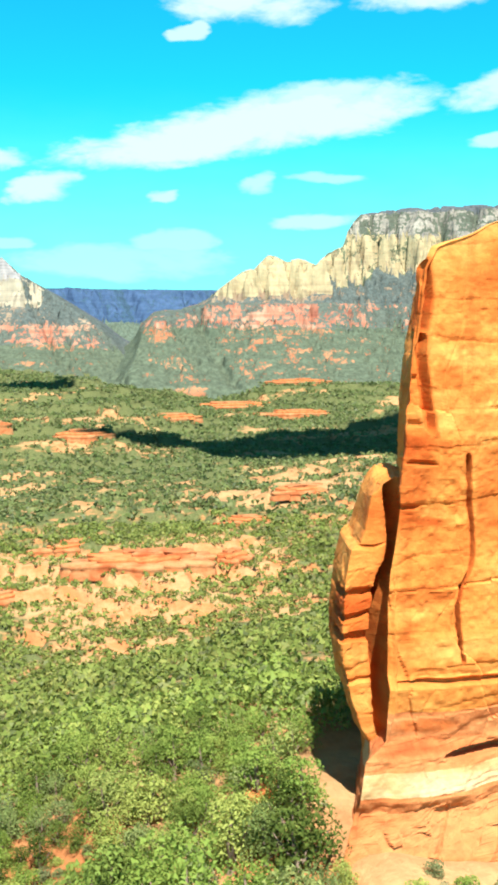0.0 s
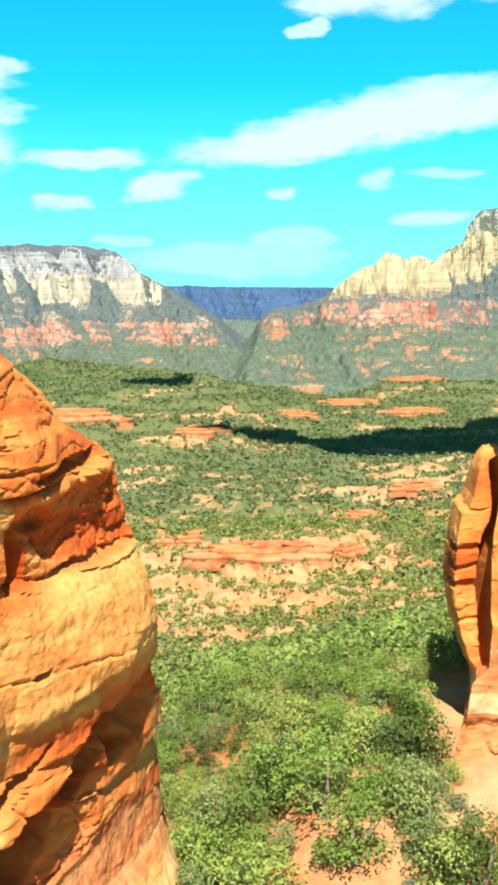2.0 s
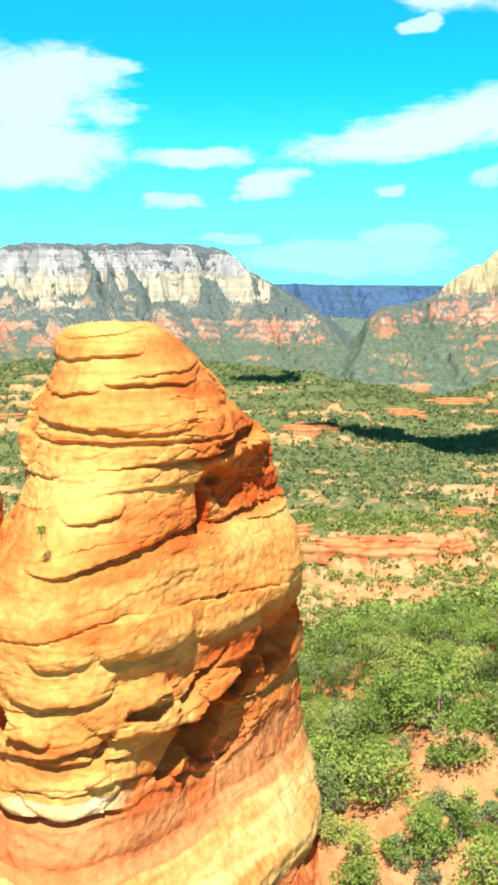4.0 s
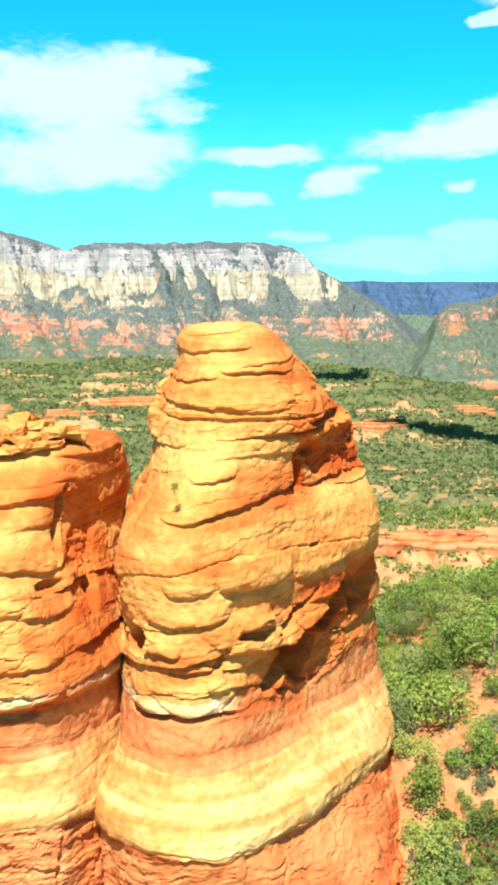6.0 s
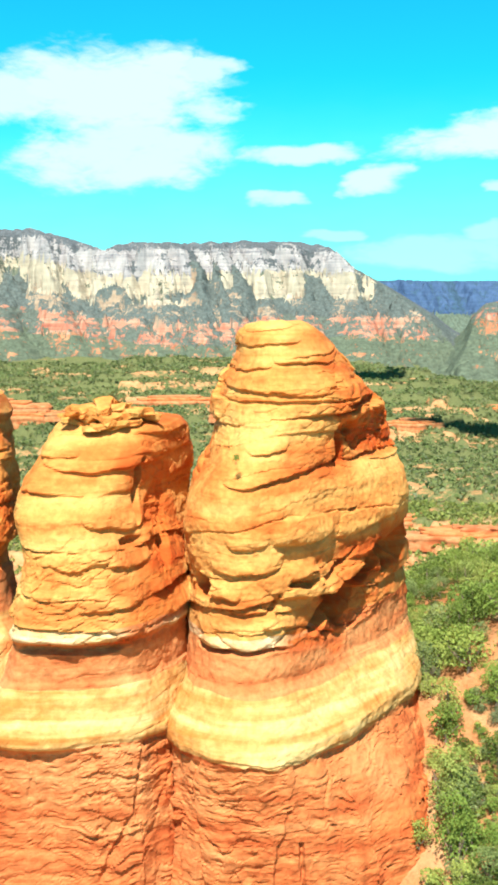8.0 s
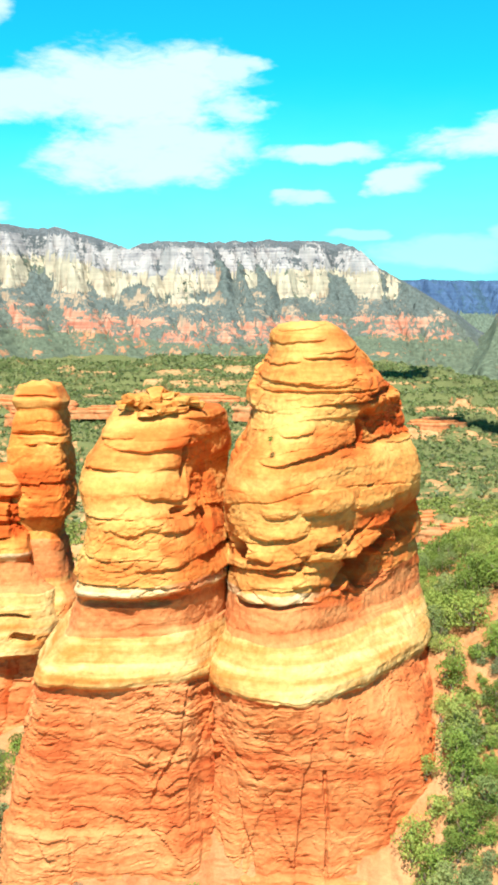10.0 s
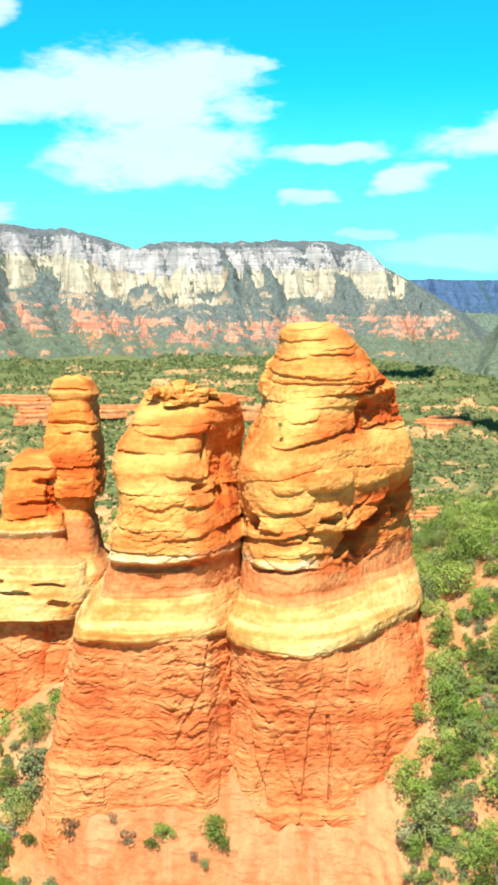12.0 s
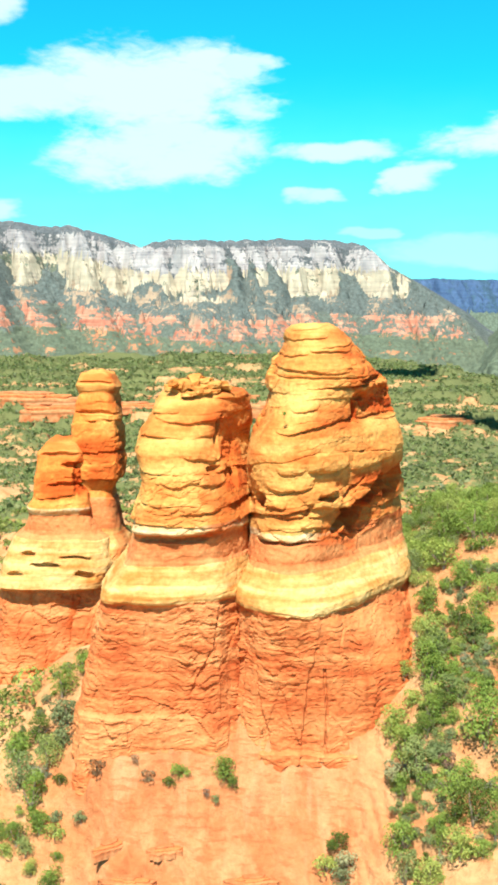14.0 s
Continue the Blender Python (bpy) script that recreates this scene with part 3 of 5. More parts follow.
        out = out + (1 - 0.45 * plain) * (1 - 0.94 * thin) * keep * deep * (0.75 * (1 - f) ** 2 - np.exp(-((f / 0.11) ** 2)))
    slant = p @ np.array([[0.5, 0.1, 0], [0.5, 0.4, 0], [-0.12, 0.12, 0.05]])
    crack = np.abs(vnoise(slant, seed + 12))
    out = out - (0.08 + 0.09 * thin) * (1 - 0.8 * plain) * np.exp(-((crack / 0.04) ** 2)) * sstep(vnoise(p * 0.2, seed + 13), 0.0, 0.4)
    lumps = lump * fbm(p * 0.15, 2, seed + 20) * (1 - 0.6 * thin)
    return redness, out + lumps + 0.09 * fbm(p * 0.75, 3, seed + 21) + 0.045 * fbm(p * 3.1, 2, seed + 22)


def spire_rows(rows, count):
    """The outline's rows of height, left, right, front, back, spread evenly along its flank."""
    r = np.array([tuple(q) + (900.0, 900.0)[len(q) - 5 :] for q in rows], float)
    wide = (r[:, 2] - r[:, 1] + r[:, 4] - r[:, 3]) / 4
    s = np.concatenate([[0], np.cumsum(np.hypot(np.diff(r[:, 0]), np.diff(wide)))])
    u = np.linspace(0, s[-1], count)
    return np.stack([np.interp(u, s, c) for c in r.T], -1)


def spire_layer(rows, count, columns, power, seed, thin_below, carves, base, relief=1.0, lump=0.7, plain=(), shear=0.0, bow=None, upright=0.0, grooves=(), varnish_shade=0.0, turned=330.0, slabs=(), dense=(-200, 30, 0.76)):
    """The points of a whole spire, as rows by columns by 3, with weathering and hollows. Its plan is a rounded polygon of joint faces:
    left, right, front, back, one turned to the given angle and one that cuts the front left corner."""
    r = spire_rows(rows, count)
    front = np.linspace(dense[0], dense[1], int(columns * dense[2]), endpoint=False)
    behind = np.linspace(dense[1], dense[0] + 360, columns - len(front), endpoint=False)
    a = np.radians(np.concatenate([front, behind]))
    c, s = np.cos(a), np.sin(a)
    mx, my = (r[:, 1] + r[:, 2]) / 2, (r[:, 3] + r[:, 4]) / 2
    rx, ry = (r[:, 2] - r[:, 1]) / 2, (r[:, 4] - r[:, 3]) / 2
    total, nx, ny = 0, 0, 0
    if isinstance(power, tuple):
        power = (power[1] + (power[0] - power[1]) * sstep(r[:, 0], power[2], power[3]))[:, None]
    for way, off in ((180.0, rx), (0.0, rx), (270.0, ry), (90.0, ry), (turned, None), (225.0, None)):
        ux, uy = math.cos(math.radians(way)), math.sin(math.radians(way))
        d = off if off is not None else np.maximum(0.3, r[:, 5 if way == turned else 6] - ux * mx - uy * my)
        q = np.maximum(0, (ux * c + uy * s)[None] / d[:, None])
        total = total + q**power
        nx, ny = nx + q ** (power - 1) * ux / d[:, None], ny + q ** (power - 1) * uy / d[:, None]
    far = total ** (-1 / power)
    y = my[:, None] + far * s
    x = mx[:, None] + far * c + shear * (y - r[:, 3:4])
    z = np.broadcast_to(r[:, :1], x.shape)
    p = np.stack([x, y, z], -1).reshape(-1, 3)
    n = np.stack([nx, ny, np.zeros_like(x)], -1).reshape(-1, 3)
    n /= np.linalg.norm(n, axis=1)[:, None]
    small = np.repeat(np.minimum(1, np.minimum(rx, ry) / 2.2), len(a))
    thin = 1 - sstep(p[:, 2], thin_below - 0.3, thin_below + 0.3)
    smooth = 0 * thin
    for lo, hi, much in plain:
        smooth = np.maximum(smooth, much * sstep(p[:, 2] + 0.5 * fbm(p * 0.2, 2, seed + 61), lo - 0.4, lo) * (1 - sstep(p[:, 2] + 0.5 * fbm(p * 0.2, 2, seed + 61), hi, hi + 0.6)))
    push, stain_shade, crush = 0 * thin, 0 * thin, 0 * thin
    facing = sstep(-n[:, 1], 0.55, 0.9) if upright > 0.5 else 1.0
    rag = 0.16 * fbm(p * 0.8, 3, seed + 60)
    for cx, cy, cz, wx, wy, wz, depth, *red in carves:
        q = (np.abs((p[:, 0] - cx) / wx) ** 2.5 + np.abs((p[:, 1] - cy) / wy) ** 2.5 + np.abs((p[:, 2] - cz) / wz) ** 2.5) ** 0.4 + 9.0 * (n[:, 1] > 0.3)
        q = q + rag
        push = push + depth * facing * (1 - sstep(q, 0.6, 1.0))
        if depth < 0:
            smooth = np.maximum(smooth, 1 - sstep(q, 0.7, 1.1))
        if red:
            stain_shade = np.maximum(stain_shade, red[0] * (1 - sstep(q + 0.9 * rag * (depth == 0), 0.75 if depth else 0.5, 1.0)))
            crush = np.maximum(crush, (0.8 if depth and upright < 0.2 else 0.0) * red[0] * (1 - sstep(q, 0.75, 1.0)))
    for line, radius, depth, red in grooves:
        best = np.full(len(p), 9.0)
        stray = p + 0.30 * np.stack([vnoise(p * 0.45, seed + 64), 0 * rag, vnoise(p * 0.45, seed + 65)], -1)
        for a0, a1 in zip(line[:-1], line[1:]):
            a0, a1 = np.array(a0), np.array(a1)
            t = np.clip((stray - a0) @ (a1 - a0) / ((a1 - a0) @ (a1 - a0)), 0, 1)
            off = stray - (a0 + t[:, None] * (a1 - a0))
            steep = abs(a1[2] - a0[2]) > 3 * abs(a1[0] - a0[0])
            off[:, 1] *= 0.3 if steep else 1.0
            off[:, 2] *= 1.0 if steep else np.where(off[:, 2] > 0, 2.2, 0.75)
            best = np.minimum(best, np.linalg.norm(off, axis=1))
        q = best / radius + 0.9 * rag + (0.38 * fbm((p - np.array([[0, 0, 1]]) * 0.6 * p[:, :1]) * np.array([0.55, 0.55, 0.16]), 3, seed + 62) if radius > 0.9 else 0)
        push = push + depth * facing * (1 - sstep(q, 0.45, 1.0)) * (1 - 0.8 * sstep(p[:, 0], 12.4, 14.0) * (radius > 0.9))
        # red reaches past the groove: iron stain plus recess shade put into the colour
        stain_shade = np.maximum(stain_shade, red * (1 - sstep(q, 0.9, 1.6)))
    # slabs that swell downwards and end in an undercut lip
    rough = 0.5 * fbm(p * np.array([0.55, 0.55, 0.9]), 3, seed + 63)
    for x0, x1, z0, z1, out, tilt in slabs:
        across = np.clip(np.abs((p[:, 0] - (x0 + x1) / 2) / ((x1 - x0) / 2)) ** 3.2 + 0.7 * rough, 0, 1)
        half = (1 - across) ** 0.2 * (z1 - z0) / 2
        t = (p[:, 2] - (z0 + z1) / 2 - tilt * (p[:, 0] - (x0 + x1) / 2) + half) / np.maximum(2 * half, 0.05) + 0.22 * rough
        body = 0.55 * out * (1 - across) ** 0.6 * (half > 0.06) * (n[:, 1] < 0.2)
        push = push - body * sstep(t, 0.0, 0.07) * (1 - sstep(t, 0.15, 1.0)) + 0.5 * body * np.exp(-(((t + 0.07) / 0.10) ** 2))
    redness, d = rock_relief(p, seed, thin, lump, smooth, crush, upright)
    # red on right-hand faces: mostly their shade put into the colour; then low varnish patches
    side_shade = varnish_shade * sstep(n[:, 0] + 0.45 * fbm(p * np.array([0.35, 0.35, 0.2]), 3, seed + 80), 0.22, 0.68) * (1 - sstep(-n[:, 1], 0.93, 1.0)) * (0.25 + 0.75 * sstep(fbm(p * np.array([0.16, 0.16, 0.5]), 3, seed + 82), -0.15, 0.3))
    low = 0.32 * varnish_shade * sstep(fbm(p * np.array([0.20, 0.20, 0.45]), 3, seed + 81) - 0.10 * (p[:, 2] - rows[0][0] + 14), 0.0, 0.5)
    redness = np.maximum(redness, np.maximum(stain_shade, np.maximum(side_shade, low) * (1 - smooth)))
    calm = 1 - 0.60 * sstep(p[:, 2], rows[0][0] - 4.0, rows[0][0] - 2.0)
    d = relief * d * calm - 0.2 - push
    p = p + n * (d * small)[:, None]
    row = p[:, 2].copy()
    p[:, 2] += 0.25 * (1 - small) * fbm(p * 0.9, 3, seed + 70) + 0.30 * small * fbm(p * np.array([0.16, 0.16, 0.05]), 2, seed + 71) + 0.10 * small * fbm(p * np.array([0.6, 0.6, 0.2]), 2, seed + 72)
    if bow:
        p[:, 2] += bow[2] * np.exp(-(((p[:, 0] - bow[0]) / bow[1]) ** 2)) * np.exp(-(((row - bow[3]) / bow[4]) ** 2))
    p -= np.array(base)
    return p.reshape(count, len(a), 3), redness, row


def rock_spire(name, label, rows, count, columns, power, seed, thin_below, bands, carves=(), relief=1.0, lump=0.7, bow=None, plain=(), shear=0.0, upright=0.0, grooves=(), varnish_shade=0.0, turned=330.0, slabs=(), dense=(-200, 30, 0.76)):
    """bands: part name, material and the height of its foot, from the top down. bow: beds that sag round one x."""
    base = ((rows[-1][1] + rows[-1][2]) / 2, (rows[-1][3] + rows[-1][4]) / 2, 0)
    ob = thing(name, base, label, "rock spire", "rock spires")
    g, redness, row = spire_layer(rows, count, columns, power, seed, thin_below, carves, base, relief, lump, plain, shear, bow, upright, grooves, varnish_shade, turned, slabs, dense)
    g = np.concatenate([np.broadcast_to(g[:1].mean(1, keepdims=True), g[:1].shape), g]).reshape(-1, 3)
    redness, row = np.concatenate([redness[:columns], redness]), np.concatenate([row[:columns], row])
    faces = grid_faces(columns, count + 1, True)[:, ::-1]
    level = row[faces].mean(1)
    rest = np.ones(len(faces), bool)
    middle = g[faces][:, :, 0].mean(1) + base[0]
    for pname, mat, foot, *limit in bands:
        mine = rest & (level > foot) if foot is not None else rest
        if limit:
            mine = mine & (middle + 0.8 * np.sin(9 * level) < limit[0])
        rest = rest & ~mine
        if mine.any():
            used, index = np.unique(faces[mine], return_inverse=True)
            part(pname, quick_mesh(pname, g[used], index.reshape(-1, 4), mat, False, redness[used]), ob)
    return ob


A_ROWS = [(36.62, 4.6, 7.0, -4.0, -0.8, 6.9, -0.8), (36.5, 4.2, 7.6, -4.6, 0.0, 7.6, -0.4), (36.3, 3.8, 8.1, -5.0, 0.6, 8.0, 0.3), (35.9, 3.4, 8.6, -5.4, 1.8, 8.4, 0.9), (34.4, 3.2, 9.8, -6.2, 4, 9.0, 2.0), (33, 2.8, 11.3, -7.0, 5.5, 9.5, 3.1),
          (31.8, 2.4, 12.7, -7.6, 7, 9.7, 3.9), (30, 2.0, 13.5, -8.4, 7.5, 9.6, 4.6), (28.8, 1.7, 13.5, -8.8, 8, 9.6, 5.1), (27.6, 0.9, 13.9, -9.3, 8.5, 10.1, 5.8), (26, 0.4, 14.2, -9.5, 9, 10.5, 6.2),
          (24, 0.3, 14.2, -9.4, 9, 10.3, 6.2), (22, 0.3, 14.2, -9.3, 9, 10.1, 6.0), (20, 0.2, 14.2, -9.25, 9, 10.0, 5.9), (18, 0.0, 14.4, -9.6, 9, 10.2, 6.3), (16.9, -0.4, 14.7, -10.4, 9, 11.0, 6.9),
          (15.4, -1.2, 14.8, -11.5, 9, 12.1, 7.6), (14.9, -1.2, 14.8, -11.6, 9, 12.1, 7.6), (14.4, -1.2, 14.7, -11.25, 9, 11.9, 7.35), (12, -1.4, 15.1, -10.6, 9, 13.6, 7.4), (9, -1.8, 15.5, -10.4, 9, 15.4, 7.5),
          (4.6, -2.4, 15.7, -10.3, 9, 16.5, 7.8), (3.5, -2.5, 15.8, -10.35, 9, 16.6, 7.9), (3.3, -2.9, 16.0, -10.85, 9, 17.2, 8.4), (2.4, -2.9, 16.0, -10.9, 9, 17.3, 8.4), (-1, -2.6, 15.7, -10.8, 9, 17.5, 8.5)]
# last number reddens: red rock, and shade of overhangs and right face as colour
A_CARVES = [(11.6, 0.5, 30.1, 2.8, 9, 1.6, 0.40, 1.0), (9.2, -3.0, 29.8, 0.35, 5, 1.3, 0.55, 1.0), (11.2, 0, 31.85, 2.0, 6, 0.28, 0.55, 1.0), (9.9, -2.5, 30.6, 0.6, 5, 0.5, 0.45, 1.0), (11.6, 0, 28.75, 2.2, 6, 0.2, 0.35, 0.8),
            (0.9, -7.5, 22.6, 0.8, 3, 0.8, 0.9, 0.8), (9.9, -3.0, 26.2, 0.35, 2, 0.15, 0.4), (6.8, -8.4, 22.7, 0.9, 4, 0.25, 0.5, 0.7), (3.0, -9.0, 19.4, 3.8, 4, 0.2, 0.5), (6.4, -5.5, 32.25, 4.5, 5, 0.14, 0.22), (9.0, -4, 19.6, 0.9, 3, 1.6, 0.15, 0.7), (11.4, -2, 22.6, 4.2, 10, 2.8, 0.0, 0.8), (2.6, -9, 21.6, 2.2, 3, 0.9, 0.0, 0.55), (10.4, -3, 31.9, 3.2, 8, 0.9, 0.0, 0.8), (7.2, -8, 20.6, 1.8, 3, 1.0, 0.0, 0.6)]
# each slab: from x to x, from z to z, how far out, slant
A_SLABS = [(5.3, 8.8, 24.9, 26.7, 0.75, 0.10), (2.4, 4.9, 25.0, 26.0, 0.3, 0.0), (1.4, 5.9, 23.6, 25.0, 0.5, 0.0), (6.0, 7.8, 23.0, 24.4, 0.6, 0.12), (2.4, 9.4, 28.4, 29.9, 0.5, 0.16), (3.6, 6.2, 29.7, 30.7, 0.35, 0.1),
           (2.6, 8.6, 32.7, 34.1, 0.3, -0.06), (3.2, 7.0, 35.4, 36.3, 0.2, 0.05), (5.2, 9.2, 34.4, 35.2, 0.3, 0.02), (1.2, 3.4, 22.2, 23.6, 0.45, 0.0), (2.6, 5.4, 21.4, 22.6, 0.4, 0.05), (8.2, 11.6, 22.4, 24.3, 0.6, 0.55),
           (4.6, 6.6, 20.4, 21.6, 0.35, 0.0), (2.4, 5.2, 34.0, 34.9, 0.2, 0.08), (8.6, 12.6, 24.8, 26.2, 0.4, 0.12)]
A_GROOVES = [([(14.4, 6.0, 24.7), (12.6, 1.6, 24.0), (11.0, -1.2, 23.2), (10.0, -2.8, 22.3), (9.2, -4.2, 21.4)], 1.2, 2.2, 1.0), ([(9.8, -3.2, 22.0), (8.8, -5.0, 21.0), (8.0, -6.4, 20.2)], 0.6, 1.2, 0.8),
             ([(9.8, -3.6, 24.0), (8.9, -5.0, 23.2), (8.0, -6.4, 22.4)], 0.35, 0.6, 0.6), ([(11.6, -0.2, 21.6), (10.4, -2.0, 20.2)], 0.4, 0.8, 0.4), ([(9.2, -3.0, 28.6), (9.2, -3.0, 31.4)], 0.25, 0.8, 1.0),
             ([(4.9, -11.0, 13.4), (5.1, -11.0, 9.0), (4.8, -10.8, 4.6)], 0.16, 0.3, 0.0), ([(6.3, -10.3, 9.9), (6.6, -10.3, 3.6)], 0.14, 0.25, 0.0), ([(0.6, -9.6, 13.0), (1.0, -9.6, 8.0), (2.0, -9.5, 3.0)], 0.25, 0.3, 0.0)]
BANDS_A = [("cap", CAP_ROCK, 31.2), ("upper_shaft", YELLOW_ROCK, 20.1), ("white_seam", WHITE_ROCK, 19.6, 6.6), ("red_seam", RED_ROCK, 17.4),
           ("cream_band", CREAM_ROCK, 14.6), ("lower_shaft", RED_ROCK, None)]
rock_spire("rock_spire", "tall rounded orange sandstone spire with a cream band", A_ROWS, 520, 470, (3.3, 5.0, 27.0, 31.5), 101, 14.4, BANDS_A, A_CARVES, 0.8, 0.5, (6.0, 3.5, -0.7, 15.5, 2.5), [(14.4, 19.0, 1.0), (23.8, 28.2, 0.75), (29.4, 31.0, 0.5), (-4.0, 4.0, 0.85), (4.4, 14.2, 0.4)], 0.0, 0.0, A_GROOVES, 0.8, 322.0, A_SLABS)

B_ROWS = [(31.2, -5.6, -0.6, -3.4, 4, -0.1), (31.0, -6.3, 0.3, -4.2, 5, 0.5), (30.5, -6.9, 0.8, -5.0, 5.5, 0.7), (29, -7.8, 1.1, -6.4, 6, 0.6), (27.7, -8.8, 1.2, -7.4, 6, 0.6), (26.6, -9.0, 1.2, -8.2, 6, 0.9),
          (24.2, -8.3, 1.2, -8.6, 6, 1.6), (22.5, -8.5, 1.2, -8.7, 6, 2.0), (21.2, -8.9, 1.2, -8.9, 6, 2.2), (20.5, -9.1, 1.2, -9.1, 6, 2.3), (20.1, -9.0, 1.2, -8.4, 6, 1.9), (18.2, -9.5, 1.2, -8.3, 6, 2.0),
          (17.4, -10.0, 1.2, -8.7, 6, 2.4), (15.6, -11.5, 1.2, -9.4, 6, 2.9), (15.2, -11.8, 1.2, -9.4, 6, 3.0), (14.8, -11.7, 1.2, -9.15, 6, 2.8), (9.5, -12.6, 1.8, -9.1, 6, 3.4), (6.1, -13.1, 2.2, -9.4, 6, 3.8), (5.8, -13.4, 2.5, -9.8, 6, 4.3), (4, -13.6, 2.6, -9.9, 6, 4.5), (-3, -14.4, 2.6, -10.2, 6, 5.2)]
# first, wide red: grazing shade of the right face put into the colour
B_CARVES = [(-0.4, -5, 25.0, 1.7, 6, 5.5, 0.0, 0.85), (-5.2, -8.6, 21.8, 3.6, 3, 0.9, 0.0, 0.55), (-0.7, -5, 25.6, 0.7, 4, 2.6, 0.2, 0.8), (-2.0, -8, 25.2, 0.8, 3, 0.35, 0.7, 0.7), (-5.4, -8.4, 19.9, 3.2, 2.4, 0.25, 0.5)]
B_SLABS = [(-4.6, -1.4, 25.9, 27.3, 0.4, -0.1), (-6.9, -0.4, 28.8, 31.0, 0.5, 0.03), (-6.6, -0.8, 24.0, 26.0, 0.35, -0.06), (-8.2, -5.2, 22.6, 23.8, 0.35, 0.0), (-4.8, -1.6, 21.8, 23.2, 0.35, 0.05), (-7.6, -5.0, 29.4, 30.4, 0.3, 0.0)]
BANDS_B = [("cap", CAP_ROCK, 30.6), ("upper_shaft", YELLOW_ROCK, 21.0), ("white_seam", WHITE_ROCK, 20.3), ("red_seam", RED_ROCK, 17.8),
           ("cream_band", CREAM_ROCK, 15.0), ("lower_shaft", RED_ROCK, None)]
rock_spire("rock_spire", "blocky orange sandstone spire topped with loose slabs", B_ROWS, 400, 350, 6.0, 202, 14.9, BANDS_B, B_CARVES, 0.72, 0.4, None, [(14.9, 19.8, 1.0), (25.4, 27.6, 0.6), (-6.0, 6.4, 0.85), (6.8, 14.7, 0.4)], grooves=[([(-1.9, -7.0, 21.4), (-2.0, -6.0, 25.0), (-1.6, -5.0, 29.0)], 0.22, 0.6, 0.4), ([(-0.6, -4.0, 21.6), (-0.5, -4.0, 27.6)], 0.2, 0.5, 0.3), ([(-2.6, -9, 11.0), (-4.0, -9, 7.0), (-5.4, -9, 3.0)], 0.25, 0.25, 0.0)], varnish_shade=0.8, turned=334.5, slabs=B_SLABS)

C_ROWS = [(25.9, -17.6, -15.8, 9, 11), (25.5, -18.4, -14.8, 7.6, 12), (24.4, -19.2, -14.4, 7.0, 12), (22.9, -19.2, -14.2, 6.6, 12.5), (20.3, -19.6, -13.8, 6.2, 13), (19.4, -20.0, -13.6, 6, 13),
          (18.9, -19.8, -13.8, 6.3, 13), (17.2, -20.4, -12.7, 6, 14), (16.8, -21.2, -12.2, 5.3, 15), (14.6, -22.4, -11.7, 4.8, 16), (12.6, -23.0, -12.4, 4.3, 16),
          (12.2, -22.6, -13.4, 5.4, 16), (9, -23, -14.2, 5.0, 16), (2, -24, -16.0, 3.6, 17), (-4, -25, -17, 3, 18)]
C_CARVES = [(-15.2, 7.2, 23.3, 1.5, 2.4, 0.3, 0.6, 0.5), (-15.8, 7.0, 21.6, 2.2, 2.4, 0.25, 0.45, 0.3), (-16.8, 7.0, 24.3, 2.0, 2.4, 0.2, 0.4), (-17.8, 5.2, 14.6, 1.6, 2, 0.25, 0.7), (-19.4, 5.2, 15.5, 0.8, 2, 0.3, 0.6), (-15.2, 5.2, 15.3, 1.6, 2, 0.16, 0.5), (-20.6, 5.0, 13.7, 1.0, 2, 0.3, 0.5), (-14.2, 5.4, 13.8, 0.9, 2, 0.35, 0.6),
            (-14.6, 7.4, 22.0, 0.9, 3, 1.7, 0.5, 1.0), (-17.2, 6.8, 21.6, 2.6, 4, 1.5, 0.0, 0.75), (-16.8, 6.8, 25.0, 3.0, 4, 0.5, 0.0, 0.7)]
BANDS_C = [("cap", CAP_ROCK, 24.0), ("upper_shaft", FIN_ROCK, 19.6), ("white_seam", WHITE_ROCK, 18.95), ("red_seam", RED_ROCK, 16.8), ("cream_band", CREAM_ROCK, 12.3), ("lower_shaft", RED_ROCK, None)]
rock_spire("rock_spire", "short orange sandstone spire on a broad cream ledge", C_ROWS, 240, 230, 4.0, 303, 12.2, BANDS_C, C_CARVES, 0.75, 0.5, None, [(12.3, 18.4, 1.0)], varnish_shade=0.7)

D_ROWS = [(32.04, -14.17, -12.82, 9.6, 10.95), (31.77, -15.07, -12.01, 8.52, 12.3), (30.6, -15.61, -11.38, 7.8, 13.2), (29.97, -15.25, -11.56, 7.98, 13.2), (28.89, -15.79, -11.38, 7.8, 13.2), (27.36, -16.15, -11.2, 7.62, 13.2),
          (23.85, -16.33, -10.93, 7.35, 13.2), (22.23, -16.6, -11.11, 7.35, 13.2), (20.97, -17.0, -11.6, 7.8, 13.2), (17.19, -17.6, -11.2, 7.35, 14.1), (15.75, -17.5, -10.57, 6.45, 15.0), (10.89, -18.4, -9.85, 5.55, 15.9), (0.09, -19.75, -8.95, 4.2, 16.8)]
BANDS_D = [("cap", CAP_ROCK, 30.0), ("upper_shaft", FIN_ROCK, 20.3), ("red_seam", RED_ROCK, 17.6), ("cream_band", CREAM_ROCK, 14.7), ("lower_shaft", RED_ROCK, None)]
